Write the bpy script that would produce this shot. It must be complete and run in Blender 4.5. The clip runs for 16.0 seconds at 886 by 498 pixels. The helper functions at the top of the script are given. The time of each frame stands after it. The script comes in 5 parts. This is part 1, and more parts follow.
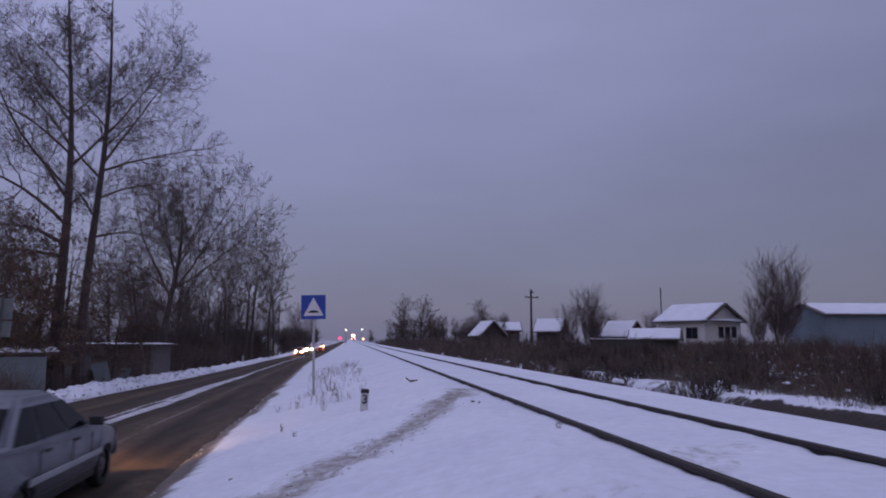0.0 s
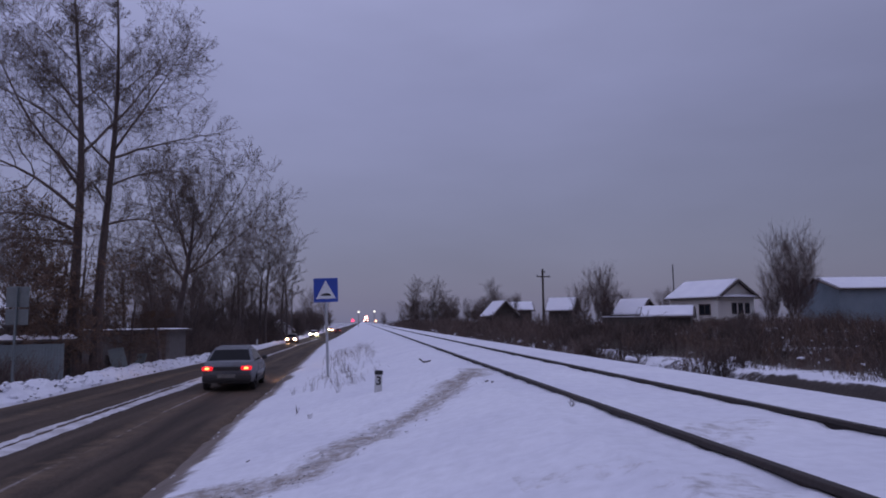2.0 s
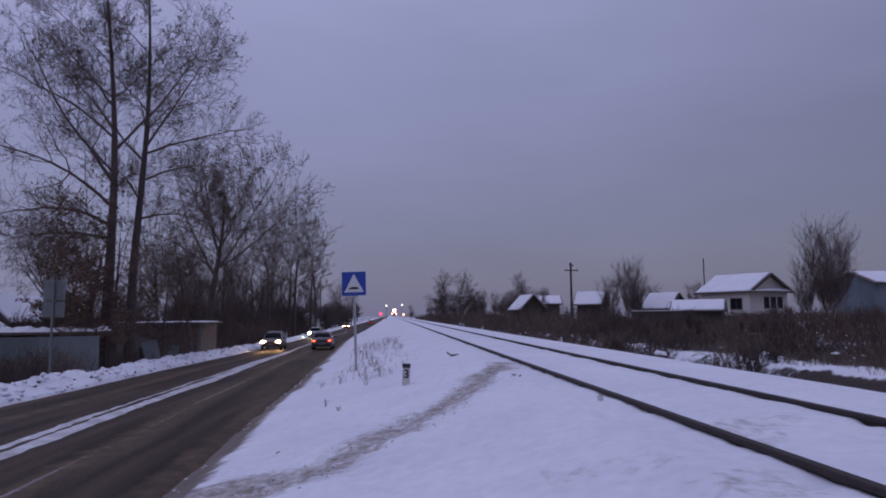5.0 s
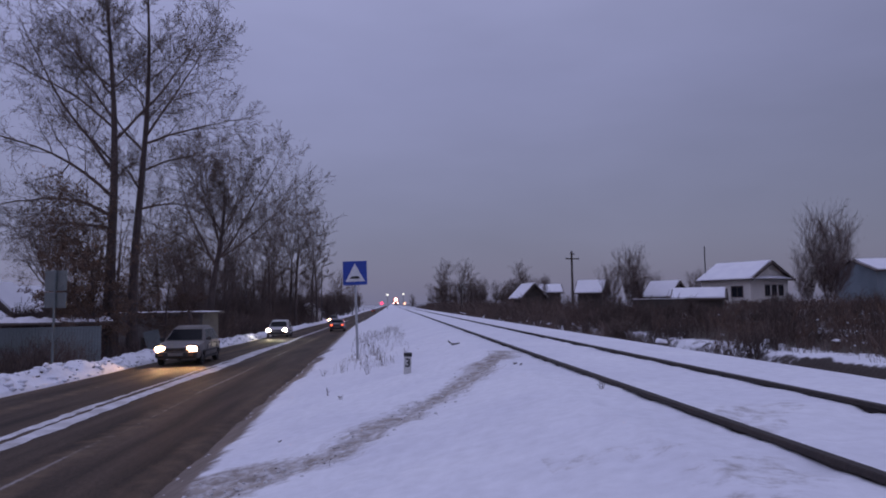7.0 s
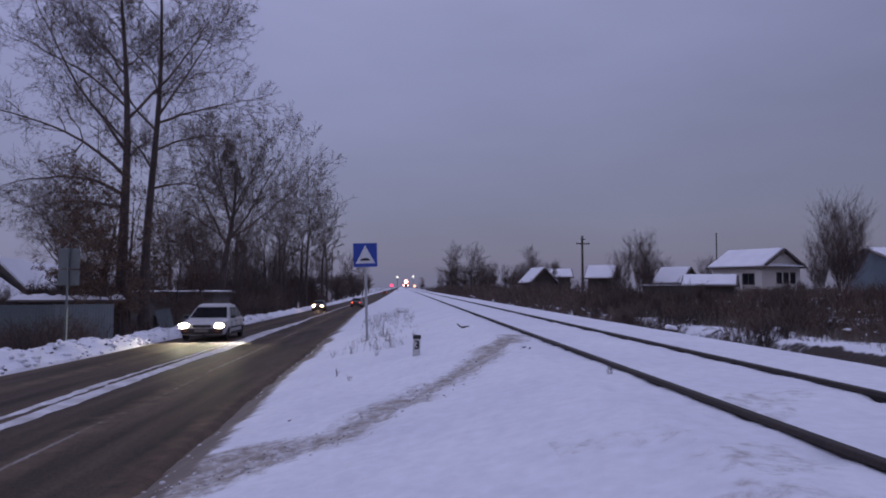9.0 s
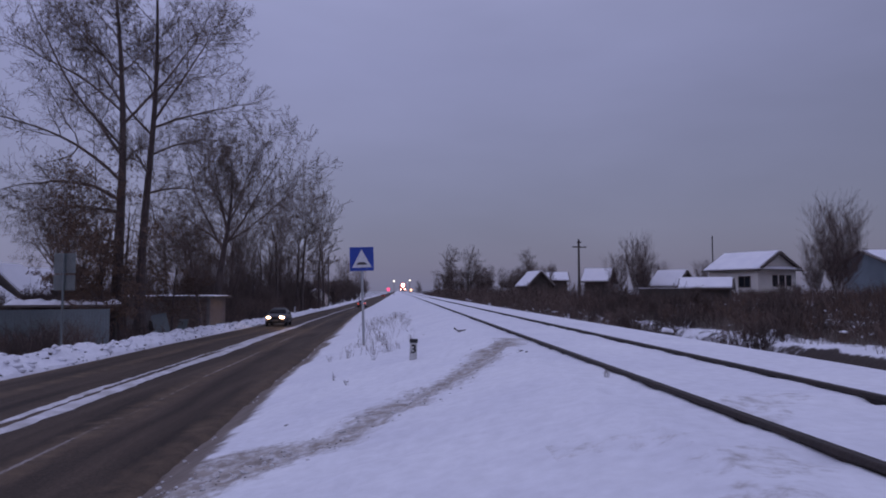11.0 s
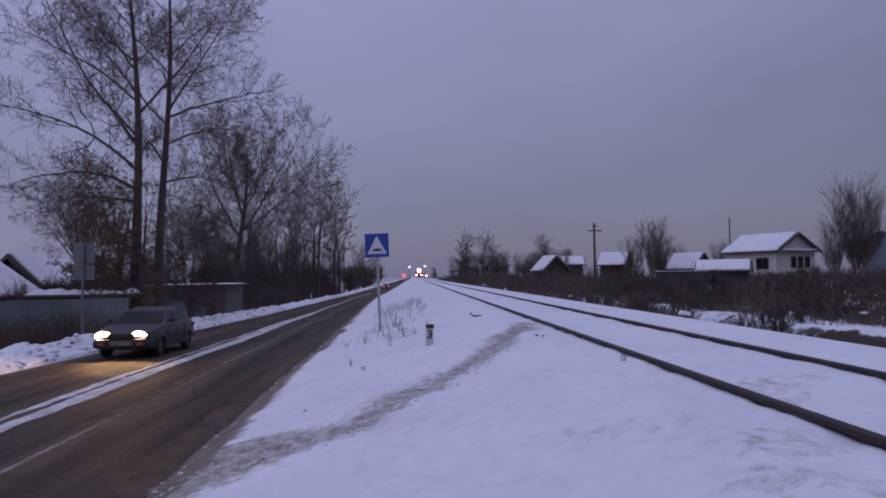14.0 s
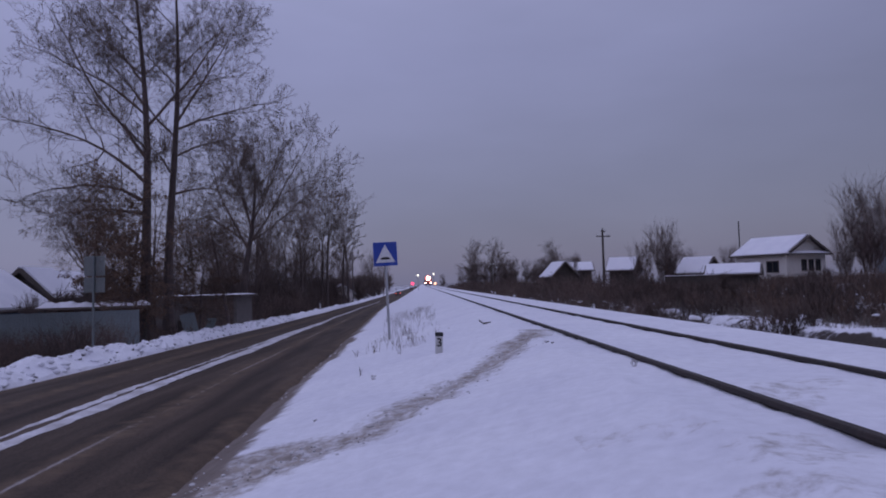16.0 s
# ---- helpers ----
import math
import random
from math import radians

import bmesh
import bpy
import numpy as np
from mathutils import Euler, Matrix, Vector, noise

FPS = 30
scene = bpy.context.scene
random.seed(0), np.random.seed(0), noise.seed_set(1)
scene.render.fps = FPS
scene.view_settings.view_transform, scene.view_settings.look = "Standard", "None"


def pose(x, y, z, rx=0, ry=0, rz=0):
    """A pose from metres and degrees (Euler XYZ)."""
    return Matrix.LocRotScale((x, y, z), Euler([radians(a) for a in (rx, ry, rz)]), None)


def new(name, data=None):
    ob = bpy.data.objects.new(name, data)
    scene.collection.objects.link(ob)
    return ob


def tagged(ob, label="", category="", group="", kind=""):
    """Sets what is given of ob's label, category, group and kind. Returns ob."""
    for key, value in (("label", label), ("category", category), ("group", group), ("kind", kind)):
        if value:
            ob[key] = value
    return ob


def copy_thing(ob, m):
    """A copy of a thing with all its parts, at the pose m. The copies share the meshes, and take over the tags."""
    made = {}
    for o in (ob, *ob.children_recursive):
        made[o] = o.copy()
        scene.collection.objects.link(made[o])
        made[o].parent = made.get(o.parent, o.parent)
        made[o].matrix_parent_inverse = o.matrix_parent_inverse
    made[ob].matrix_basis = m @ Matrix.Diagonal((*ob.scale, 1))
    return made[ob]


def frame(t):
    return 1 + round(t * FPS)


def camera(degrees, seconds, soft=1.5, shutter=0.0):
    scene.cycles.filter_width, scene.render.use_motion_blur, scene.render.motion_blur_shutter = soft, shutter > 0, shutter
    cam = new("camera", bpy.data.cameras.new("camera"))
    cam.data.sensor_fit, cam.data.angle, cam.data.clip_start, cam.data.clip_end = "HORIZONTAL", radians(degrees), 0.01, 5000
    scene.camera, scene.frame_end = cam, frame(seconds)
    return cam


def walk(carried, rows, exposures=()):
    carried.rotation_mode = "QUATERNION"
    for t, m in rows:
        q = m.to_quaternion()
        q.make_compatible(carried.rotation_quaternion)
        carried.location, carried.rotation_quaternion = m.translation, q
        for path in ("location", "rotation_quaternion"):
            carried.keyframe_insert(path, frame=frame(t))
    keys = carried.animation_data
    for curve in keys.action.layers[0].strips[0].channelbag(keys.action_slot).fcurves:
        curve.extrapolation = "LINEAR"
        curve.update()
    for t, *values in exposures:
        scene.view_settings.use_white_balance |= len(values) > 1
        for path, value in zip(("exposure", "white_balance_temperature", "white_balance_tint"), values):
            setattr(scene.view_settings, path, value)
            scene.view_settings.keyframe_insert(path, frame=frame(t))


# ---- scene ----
cam = camera(64.0, 16.0, soft=1.9, shutter=0.4)
EYE = (0.0, 0.0, 2.0)
TURNS = [
    (0.0, -7.08, 7.27, -0.18),
    (0.5, -6.26, 8.19, -0.10),
    (1.0, -6.70, 7.41, 0.07),
    (1.5, -6.64, 6.31, 0.41),
    (2.0, -6.09, 5.74, 0.75),
    (2.5, -5.38, 5.66, 1.04),
    (3.0, -4.60, 5.80, 0.99),
    (3.5, -4.14, 5.81, 0.98),
    (4.0, -3.90, 5.83, 0.82),
    (4.5, -3.87, 5.60, 0.60),
    (7.0, -3.79, 4.37, 0.82),
    (7.5, -3.49, 4.29, 0.81),
    (8.0, -3.19, 3.99, 0.38),
    (8.5, -3.03, 3.53, 0.19),
    (9.0, -3.01, 3.01, 0.00),
    (11.5, -3.34, 3.40, 0.25),
    (12.0, -3.33, 3.44, 0.35),
    (12.5, -3.17, 3.26, 0.59),
    (13.0, -2.71, 2.90, 0.86),
    (13.5, -2.35, 2.49, 0.84),
    (14.0, -2.04, 2.15, 0.84),
    (14.5, -1.80, 1.96, 0.71),
    (15.0, -1.60, 2.01, 0.51),
    (15.5, -1.52, 2.24, 0.46),
    (16.0, -1.34, 2.79, 1.62),
]
walk(cam, [(t, pose(*EYE, 90 + p, r, y)) for t, y, p, r in TURNS], exposures=((0.0, 0.0), (16.0, 0.0)))

# ---- light: an overcast dusk ----
world = bpy.data.worlds.new("dusk_sky")
scene.world = world
world.use_nodes = True
wn, wl = world.node_tree.nodes, world.node_tree.links
wn.clear()
w_out = wn.new("ShaderNodeOutputWorld")
w_bg = wn.new("ShaderNodeBackground")
w_tc = wn.new("ShaderNodeTexCoord")
w_sep = wn.new("ShaderNodeSeparateXYZ")
w_ramp = wn.new("ShaderNodeValToRGB")
w_noise = wn.new("ShaderNodeTexNoise")
w_map = wn.new("ShaderNodeMapping")
w_mix = wn.new("ShaderNodeMix")
w_mix.data_type, w_mix.blend_type = "RGBA", "MULTIPLY"
w_map.inputs["Scale"].default_value = (1.0, 1.0, 3.0)
w_noise.inputs["Scale"].default_value, w_noise.inputs["Detail"].default_value = 2.2, 5
w_cloud = wn.new("ShaderNodeMapRange")
w_cloud.inputs["To Min"].default_value, w_cloud.inputs["To Max"].default_value = 0.78, 1.22
wl.new(w_tc.outputs["Generated"], w_sep.inputs[0])
wl.new(w_sep.outputs["Z"], w_ramp.inputs[0])
wl.new(w_tc.outputs["Generated"], w_map.inputs[0])
wl.new(w_map.outputs[0], w_noise.inputs["Vector"])
wl.new(w_noise.outputs["Fac"], w_cloud.inputs["Value"])
ramp = w_ramp.color_ramp
ramp.elements[0].position, ramp.elements[0].color = 0.0, (0.165, 0.171, 0.284, 1)
ramp.elements[1].position, ramp.elements[1].color = 1.0, (0.60, 0.62, 0.97, 1)
for at_z, c in ((0.10, (0.184, 0.192, 0.322, 1)), (0.30, (0.246, 0.257, 0.446, 1)), (0.5, (0.32, 0.335, 0.56, 1))):
    e = ramp.elements.new(at_z)
    e.color = c
wl.new(w_ramp.outputs[0], w_mix.inputs["A"])
w_side = wn.new("ShaderNodeMapRange")
w_side.inputs["From Min"].default_value, w_side.inputs["From Max"].default_value = -0.6, 0.7
w_side.inputs["To Min"].default_value, w_side.inputs["To Max"].default_value = 1.11, 0.72
wl.new(w_sep.outputs["X"], w_side.inputs["Value"])
w_both = wn.new("ShaderNodeMath")
w_both.operation = "MULTIPLY"
wl.new(w_cloud.outputs[0], w_both.inputs[0])
wl.new(w_side.outputs[0], w_both.inputs[1])
wl.new(w_both.outputs[0], w_mix.inputs["B"])
w_mix.inputs["Factor"].default_value = 1.0
# thin share of clear-sky blue behind the cloud
w_sky = wn.new("ShaderNodeTexSky")
w_sky.sky_type, w_sky.sun_disc = "NISHITA", False
w_sky.sun_elevation, w_sky.sun_rotation = radians(4), radians(200)
w_add = wn.new("ShaderNodeMix")
w_add.data_type, w_add.blend_type = "RGBA", "ADD"
w_add.inputs["Factor"].default_value = 0.01
wl.new(w_mix.outputs["Result"], w_add.inputs["A"])
wl.new(w_sky.outputs[0], w_add.inputs["B"])
wl.new(w_add.outputs["Result"], w_bg.inputs["Color"])
w_bg.inputs["Strength"].default_value = 1.04
wl.new(w_bg.outputs[0], w_out.inputs[0])


# ---- materials ----
def mat(name, col, col2=None, rough=0.8, scale=2.0, fine=40.0, bump=0.3, metal=0.0, emit=0.0, contrast=1.0, grain=0.25, vary=0.0, dist=0.02, stretch=None):
    """Base colour varied at two scales, with fine relief."""
    m = bpy.data.materials.new(name)
    m.use_nodes = True
    n, l = m.node_tree.nodes, m.node_tree.links
    b = n["Principled BSDF"]
    tc = n.new("ShaderNodeTexCoord")
    big, small = n.new("ShaderNodeTexNoise"), n.new("ShaderNodeTexNoise")
    big.inputs["Scale"].default_value, big.inputs["Detail"].default_value = scale, 5
    small.inputs["Scale"].default_value, small.inputs["Detail"].default_value = fine, 4
    where = tc.outputs["Object"]
    if stretch:
        mp = n.new("ShaderNodeMapping")
        mp.inputs["Scale"].default_value = stretch
        l.new(where, mp.inputs["Vector"])
        where = mp.outputs[0]
    l.new(where, big.inputs["Vector"])
    l.new(tc.outputs["Object"], small.inputs["Vector"])
    mr = n.new("ShaderNodeMapRange")
    mr.inputs["From Min"].default_value, mr.inputs["From Max"].default_value = 0.5 - 0.22 / contrast, 0.5 + 0.22 / contrast
    l.new(big.outputs["Fac"], mr.inputs["Value"])
    mix = n.new("ShaderNodeMix")
    mix.data_type = "RGBA"
    col2 = col2 or tuple(c * 0.75 for c in col)
    mix.inputs["A"].default_value, mix.inputs["B"].default_value = (*col, 1), (*col2, 1)
    l.new(mr.outputs[0], mix.inputs["Factor"])
    gr = n.new("ShaderNodeMapRange")
    gr.inputs["From Min"].default_value, gr.inputs["From Max"].default_value = 0.3, 0.7
    gr.inputs["To Min"].default_value, gr.inputs["To Max"].default_value = 1 - grain, 1 + grain * 0.5
    l.new(small.outputs["Fac"], gr.inputs["Value"])
    mul = n.new("ShaderNodeMix")
    mul.data_type, mul.blend_type = "RGBA", "MULTIPLY"
    mul.inputs["Factor"].default_value = 1.0
    l.new(mix.outputs["Result"], mul.inputs["A"])
    l.new(gr.outputs[0], mul.inputs["B"])
    result = mul.outputs["Result"]
    if vary:
        info = n.new("ShaderNodeObjectInfo")
        vr = n.new("ShaderNodeMapRange")
        vr.inputs["To Min"].default_value, vr.inputs["To Max"].default_value = 1 - vary, 1 + vary
        l.new(info.outputs["Random"], vr.inputs["Value"])
        m2 = n.new("ShaderNodeMix")
        m2.data_type, m2.blend_type = "RGBA", "MULTIPLY"
        m2.inputs["Factor"].default_value = 1.0
        l.new(result, m2.inputs["A"])
        l.new(vr.outputs[0], m2.inputs["B"])
        result = m2.outputs["Result"]
    l.new(result, b.inputs["Base Color"])
    b.inputs["Roughness"].default_value, b.inputs["Metallic"].default_value = rough, metal
    if bump:
        bp = n.new("ShaderNodeBump")
        bp.inputs["Strength"].default_value, bp.inputs["Distance"].default_value = bump, dist
        l.new(small.outputs["Fac"], bp.inputs["Height"])
        l.new(bp.outputs[0], b.inputs["Normal"])
    if emit:
        b.inputs["Emission Color"].default_value, b.inputs["Emission Strength"].default_value = (*col, 1), emit
    return m


def glow(name, col, strength):
    m = mat(name, col, rough=0.3, bump=0, grain=0.05)
    b = m.node_tree.nodes["Principled BSDF"]
    b.inputs["Emission Color"].default_value, b.inputs["Emission Strength"].default_value = (*col, 1), strength
    return m


def glass(name, tint, rough=0.08):
    m = mat(name, tint, rough=rough, scale=1.5, fine=12, bump=0, grain=0.3)
    m.node_tree.nodes["Principled BSDF"].inputs["Specular IOR Level"].default_value = 0.35
    return m


def attr_mask(m, attr, col, col2, scale, lo, hi, rough=None):
    """Mix a second surface into a material where a vertex attribute plus noise is high."""
    n, l = m.node_tree.nodes, m.node_tree.links
    b = n["Principled BSDF"]
    old = b.inputs["Base Color"].links[0].from_socket
    at = n.new("ShaderNodeAttribute")
    at.attribute_name = attr
    tc, nz, cn = n.new("ShaderNodeTexCoord"), n.new("ShaderNodeTexNoise"), n.new("ShaderNodeTexNoise")
    nz.inputs["Scale"].default_value, nz.inputs["Detail"].default_value, nz.inputs["Roughness"].default_value = scale, 8, 0.65
    cn.inputs["Scale"].default_value, cn.inputs["Detail"].default_value = scale * 0.7, 4
    l.new(tc.outputs["Object"], nz.inputs["Vector"])
    l.new(tc.outputs["Object"], cn.inputs["Vector"])
    add = n.new("ShaderNodeMath")
    add.operation = "MULTIPLY_ADD"
    add.inputs[1].default_value = 1.0
    l.new(at.outputs["Fac"], add.inputs[0])
    l.new(nz.outputs["Fac"], add.inputs[2])
    mr = n.new("ShaderNodeMapRange")
    mr.interpolation_type = "SMOOTHSTEP"
    mr.inputs["From Min"].default_value, mr.inputs["From Max"].default_value = lo, hi
    l.new(add.outputs[0], mr.inputs["Value"])
    cm = n.new("ShaderNodeMix")
    cm.data_type = "RGBA"
    cm.inputs["A"].default_value, cm.inputs["B"].default_value = (*col, 1), (*col2, 1)
    l.new(cn.outputs["Fac"], cm.inputs["Factor"])
    mx = n.new("ShaderNodeMix")
    mx.data_type = "RGBA"
    l.new(mr.outputs[0], mx.inputs["Factor"])
    l.new(old, mx.inputs["A"])
    l.new(cm.outputs["Result"], mx.inputs["B"])
    l.new(mx.outputs["Result"], b.inputs["Base Color"])
    if rough is not None:
        rm = n.new("ShaderNodeMix")
        rm.inputs["A"].default_value, rm.inputs["B"].default_value = b.inputs["Roughness"].default_value, rough
        l.new(mr.outputs[0], rm.inputs["Factor"])
        l.new(rm.outputs["Result"], b.inputs["Roughness"])
    return m


SNOW = mat("snow", (0.80, 0.80, 0.84), (0.72, 0.72, 0.78), rough=0.9, scale=0.8, fine=14, bump=0.35, grain=0.06, dist=0.04)
GROUND = mat("snow_ground", (0.80, 0.80, 0.84), (0.71, 0.71, 0.77), rough=0.9, scale=0.7, fine=7, bump=0.7, grain=0.08, dist=0.05)
attr_mask(GROUND, "trodden", (0.46, 0.41, 0.37), (0.12, 0.095, 0.078), 7.5, 0.87, 1.33)
attr_mask(GROUND, "edge_mud", (0.25, 0.205, 0.175), (0.085, 0.066, 0.055), 4.5, 0.78, 1.22)
attr_mask(GROUND, "soil", (0.062, 0.045, 0.037), (0.026, 0.020, 0.018), 1.7, 0.93, 1.10)
ASPHALT = mat("wet_asphalt", (0.100, 0.073, 0.055), (0.038, 0.028, 0.022), rough=0.72, scale=2.2, fine=30, bump=0.5, grain=0.4, stretch=(1.0, 0.06, 1.0), contrast=1.25)
attr_mask(ASPHALT, "slush", (0.62, 0.61, 0.64), (0.30, 0.28, 0.27), 5.0, 1.0, 1.35, rough=0.9)
ASPHALT.node_tree.nodes["Principled BSDF"].inputs["Specular IOR Level"].default_value = 0.10
attr_mask(ASPHALT, "mud", (0.20, 0.145, 0.100), (0.095, 0.066, 0.046), 2.5, 0.72, 1.25, rough=0.85)
DIRT = mat("frozen_dirt", (0.075, 0.058, 0.050), (0.045, 0.036, 0.032), rough=0.95, scale=5, fine=30)
RAIL = mat("rail_steel", (0.034, 0.022, 0.018), (0.018, 0.013, 0.012), rough=0.75, scale=3, fine=30, metal=0.0)
TIMBER = mat("weathered_timber", (0.10, 0.085, 0.075), (0.06, 0.05, 0.045), rough=0.9, scale=3, fine=25)
BARK = mat("bark", (0.115, 0.088, 0.080), (0.07, 0.054, 0.050), rough=0.95, scale=2, fine=18, bump=0.6)
WILLOW = mat("willow_twigs", (0.17, 0.125, 0.115), (0.11, 0.082, 0.077), rough=0.95, scale=1, fine=8, bump=0)
TWIG = mat("twigs", (0.150, 0.112, 0.098), (0.095, 0.072, 0.064), rough=0.95, scale=1, fine=8, bump=0)
LEAF = mat("dry_leaves", (0.17, 0.105, 0.070), (0.10, 0.066, 0.048), rough=0.9, scale=3, fine=20, bump=0)
WEED = mat("dry_weeds", (0.150, 0.104, 0.086), (0.060, 0.043, 0.037), rough=0.95, scale=0.35, fine=6, bump=0, contrast=1.8, grain=0.4)
WEED_TAN = mat("rusty_weeds", (0.19, 0.115, 0.075), (0.11, 0.07, 0.05), rough=0.95, scale=0.6, fine=9, bump=0)
WEED_PALE = mat("pale_dry_grass", (0.21, 0.175, 0.15), (0.12, 0.10, 0.085), rough=0.95, scale=0.8, fine=9, bump=0)
SIGN_BLUE = mat("sign_blue", (0.010, 0.055, 0.36), (0.012, 0.05, 0.30), rough=0.4, scale=3, fine=30, bump=0.05)
SIGN_WHITE = mat("sign_white", (0.66, 0.68, 0.70), (0.58, 0.60, 0.62), rough=0.4, scale=4, fine=30, bump=0.05)
POLE_METAL = mat("pole_paint", (0.40, 0.41, 0.42), (0.30, 0.31, 0.32), rough=0.6, scale=5, fine=30, bump=0.1)
SIGN_BACK = mat("galvanised", (0.17, 0.195, 0.195), (0.13, 0.15, 0.155), rough=0.5, scale=3, fine=30, metal=0.4, bump=0.1)
BLACK = mat("black_paint", (0.014, 0.014, 0.016), rough=0.5, bump=0.1)
WHITE_PAINT = mat("white_paint", (0.62, 0.62, 0.62), (0.42, 0.42, 0.42), rough=0.7, scale=9, fine=40, bump=0.2)
FENCE = mat("fence_steel", (0.21, 0.245, 0.255), (0.16, 0.19, 0.20), rough=0.55, scale=1.2, fine=20, metal=0.1, bump=0.1)
BRICK = mat("brick", (0.17, 0.125, 0.10), (0.10, 0.075, 0.065), rough=0.9, scale=3, fine=30, vary=0.3)
MORTAR = mat("mortar", (0.16, 0.14, 0.13), rough=0.95, scale=4, fine=30)
HOUSE_WHITE = mat("white_siding", (0.78, 0.75, 0.70), (0.70, 0.67, 0.63), rough=0.8, scale=1, fine=20, bump=0.15)
HOUSE_WOOD = mat("dark_planks", (0.09, 0.075, 0.065), (0.05, 0.042, 0.038), rough=0.9, scale=2, fine=20)
HOUSE_BLUE = mat("blue_paint_planks", (0.06, 0.12, 0.19), (0.045, 0.09, 0.14), rough=0.7, scale=2, fine=20)
HALL_BLUE = mat("blue_sheeting", (0.20, 0.245, 0.28), (0.15, 0.19, 0.22), rough=0.6, scale=0.6, fine=10, bump=0.1)
FASCIA = mat("fascia_boards", (0.14, 0.115, 0.10), (0.09, 0.075, 0.07), rough=0.85, scale=2, fine=20)
PANE = glass("window_pane", (0.025, 0.028, 0.035))
CAR_GLASS = glass("car_glass", (0.010, 0.011, 0.014))
CAR_GLASS.node_tree.nodes["Principled BSDF"].inputs["Specular IOR Level"].default_value = 0.06
RUBBER = mat("tyre_rubber", (0.016, 0.015, 0.015), (0.03, 0.027, 0.025), rough=0.9, scale=6, fine=40)
RIM = mat("wheel_rim", (0.20, 0.19, 0.19), (0.10, 0.09, 0.085), rough=0.5, scale=8, fine=40, metal=0.5)
TRIM = mat("dark_trim", (0.022, 0.021, 0.021), (0.04, 0.036, 0.033), rough=0.7, scale=5, fine=30, bump=0.1)
CAR_SILVER = mat("silver_paint_grimy", (0.155, 0.165, 0.19), (0.105, 0.108, 0.118), rough=0.38, scale=1.5, fine=25, metal=0.3, bump=0.03)
CAR_BEIGE = mat("beige_paint_grimy", (0.19, 0.175, 0.165), (0.125, 0.11, 0.10), rough=0.42, scale=1.5, fine=25, metal=0.15, bump=0.03)
CAR_WHITE = mat("white_paint_grimy", (0.55, 0.55, 0.56), (0.42, 0.41, 0.40), rough=0.4, scale=1.5, fine=25, bump=0.03)
CAR_DARK = mat("dark_green_paint_grimy", (0.036, 0.041, 0.042), (0.028, 0.029, 0.029), rough=0.4, scale=1.5, fine=25, metal=0.2, bump=0.03)
CAR_RED = mat("dark_red_paint_grimy", (0.10, 0.035, 0.035), (0.07, 0.03, 0.03), rough=0.4, scale=1.5, fine=25, bump=0.03)
PLATE = mat("plate_grimy", (0.22, 0.21, 0.20), (0.14, 0.13, 0.12), rough=0.6, scale=6)
HEADLIGHT = glow("headlight_glow", (1.0, 0.58, 0.28), 480.0)
HEADLIGHT_COOL = glow("headlight_cool_glow", (1.0, 0.90, 0.66), 900.0)
# pink glare round lit headlights, put in as a weak glow of the bowl
LAMP_HALO = glow("lamp_halo_glow", (1.0, 0.60, 0.52), 2.2)
TAIL_LENS = glow("taillight_lens_glow", (0.80, 0.012, 0.022), 1.3)
TAIL_BULB = glow("taillight_bulb_glow", (1.0, 0.20, 0.05), 6.0)
INDICATOR_LENS = mat("amber_lens", (0.30, 0.11, 0.03), rough=0.3, bump=0)
TRAIN_LIGHT = glow("train_headlight_glow", (1.0, 0.78, 0.72), 12.0)
# pink glare of the train headlight, imitated by a glowing surface
TRAIN_HALO = glow("train_halo_glow", (1.0, 0.30, 0.28), 1.0)
TRAIN_SMALL = glow("train_buffer_light_glow", (1.0, 0.42, 0.36), 12.0)
STREET_GLOW = glow("lamp_glow", (1.0, 0.93, 0.80), 1.6)
SIGNAL_RED = glow("signal_red_glow", (1.0, 0.06, 0.16), 2.0)
SIGNAL_AMBER = glow("signal_amber_glow", (1.0, 0.55, 0.36), 2.0)
LOCO_GREEN = mat("loco_paint", (0.075, 0.09, 0.085), (0.05, 0.055, 0.055), rough=0.6, scale=0.7, fine=10)
LOCO_RED = mat("loco_red_paint", (0.22, 0.05, 0.045), (0.15, 0.04, 0.035), rough=0.6, scale=0.7, fine=10)


# ---- mesh helpers ----
def mesh_of(name, bm, material, smooth=False):
    me = bpy.data.meshes.new(name)
    bm.to_mesh(me)
    bm.free()
    me.materials.append(material)
    if smooth:
        for p in me.polygons:
            p.use_smooth = True
    return me


def part(name, bm, material, parent, label="", smooth=False):
    """One mesh object under a thing or under a part."""
    ob = new(name, mesh_of(name, bm, material, smooth))
    ob.parent = parent
    return tagged(ob, label) if label else ob


def box(bm, cx, cy, cz, sx, sy, sz, bevel=0.0, m=None):
    r = bmesh.ops.create_cube(bm, size=1.0)
    vs = r["verts"]
    for v in vs:
        v.co = Vector((cx + v.co.x * sx, cy + v.co.y * sy, cz + v.co.z * sz))
        if m is not None:
            v.co = m @ v.co
    if bevel:
        es = {e for v in vs for e in v.link_edges}
        bmesh.ops.bevel(bm, geom=list(es), offset=bevel, segments=2, affect="EDGES", profile=0.6)
    return bm


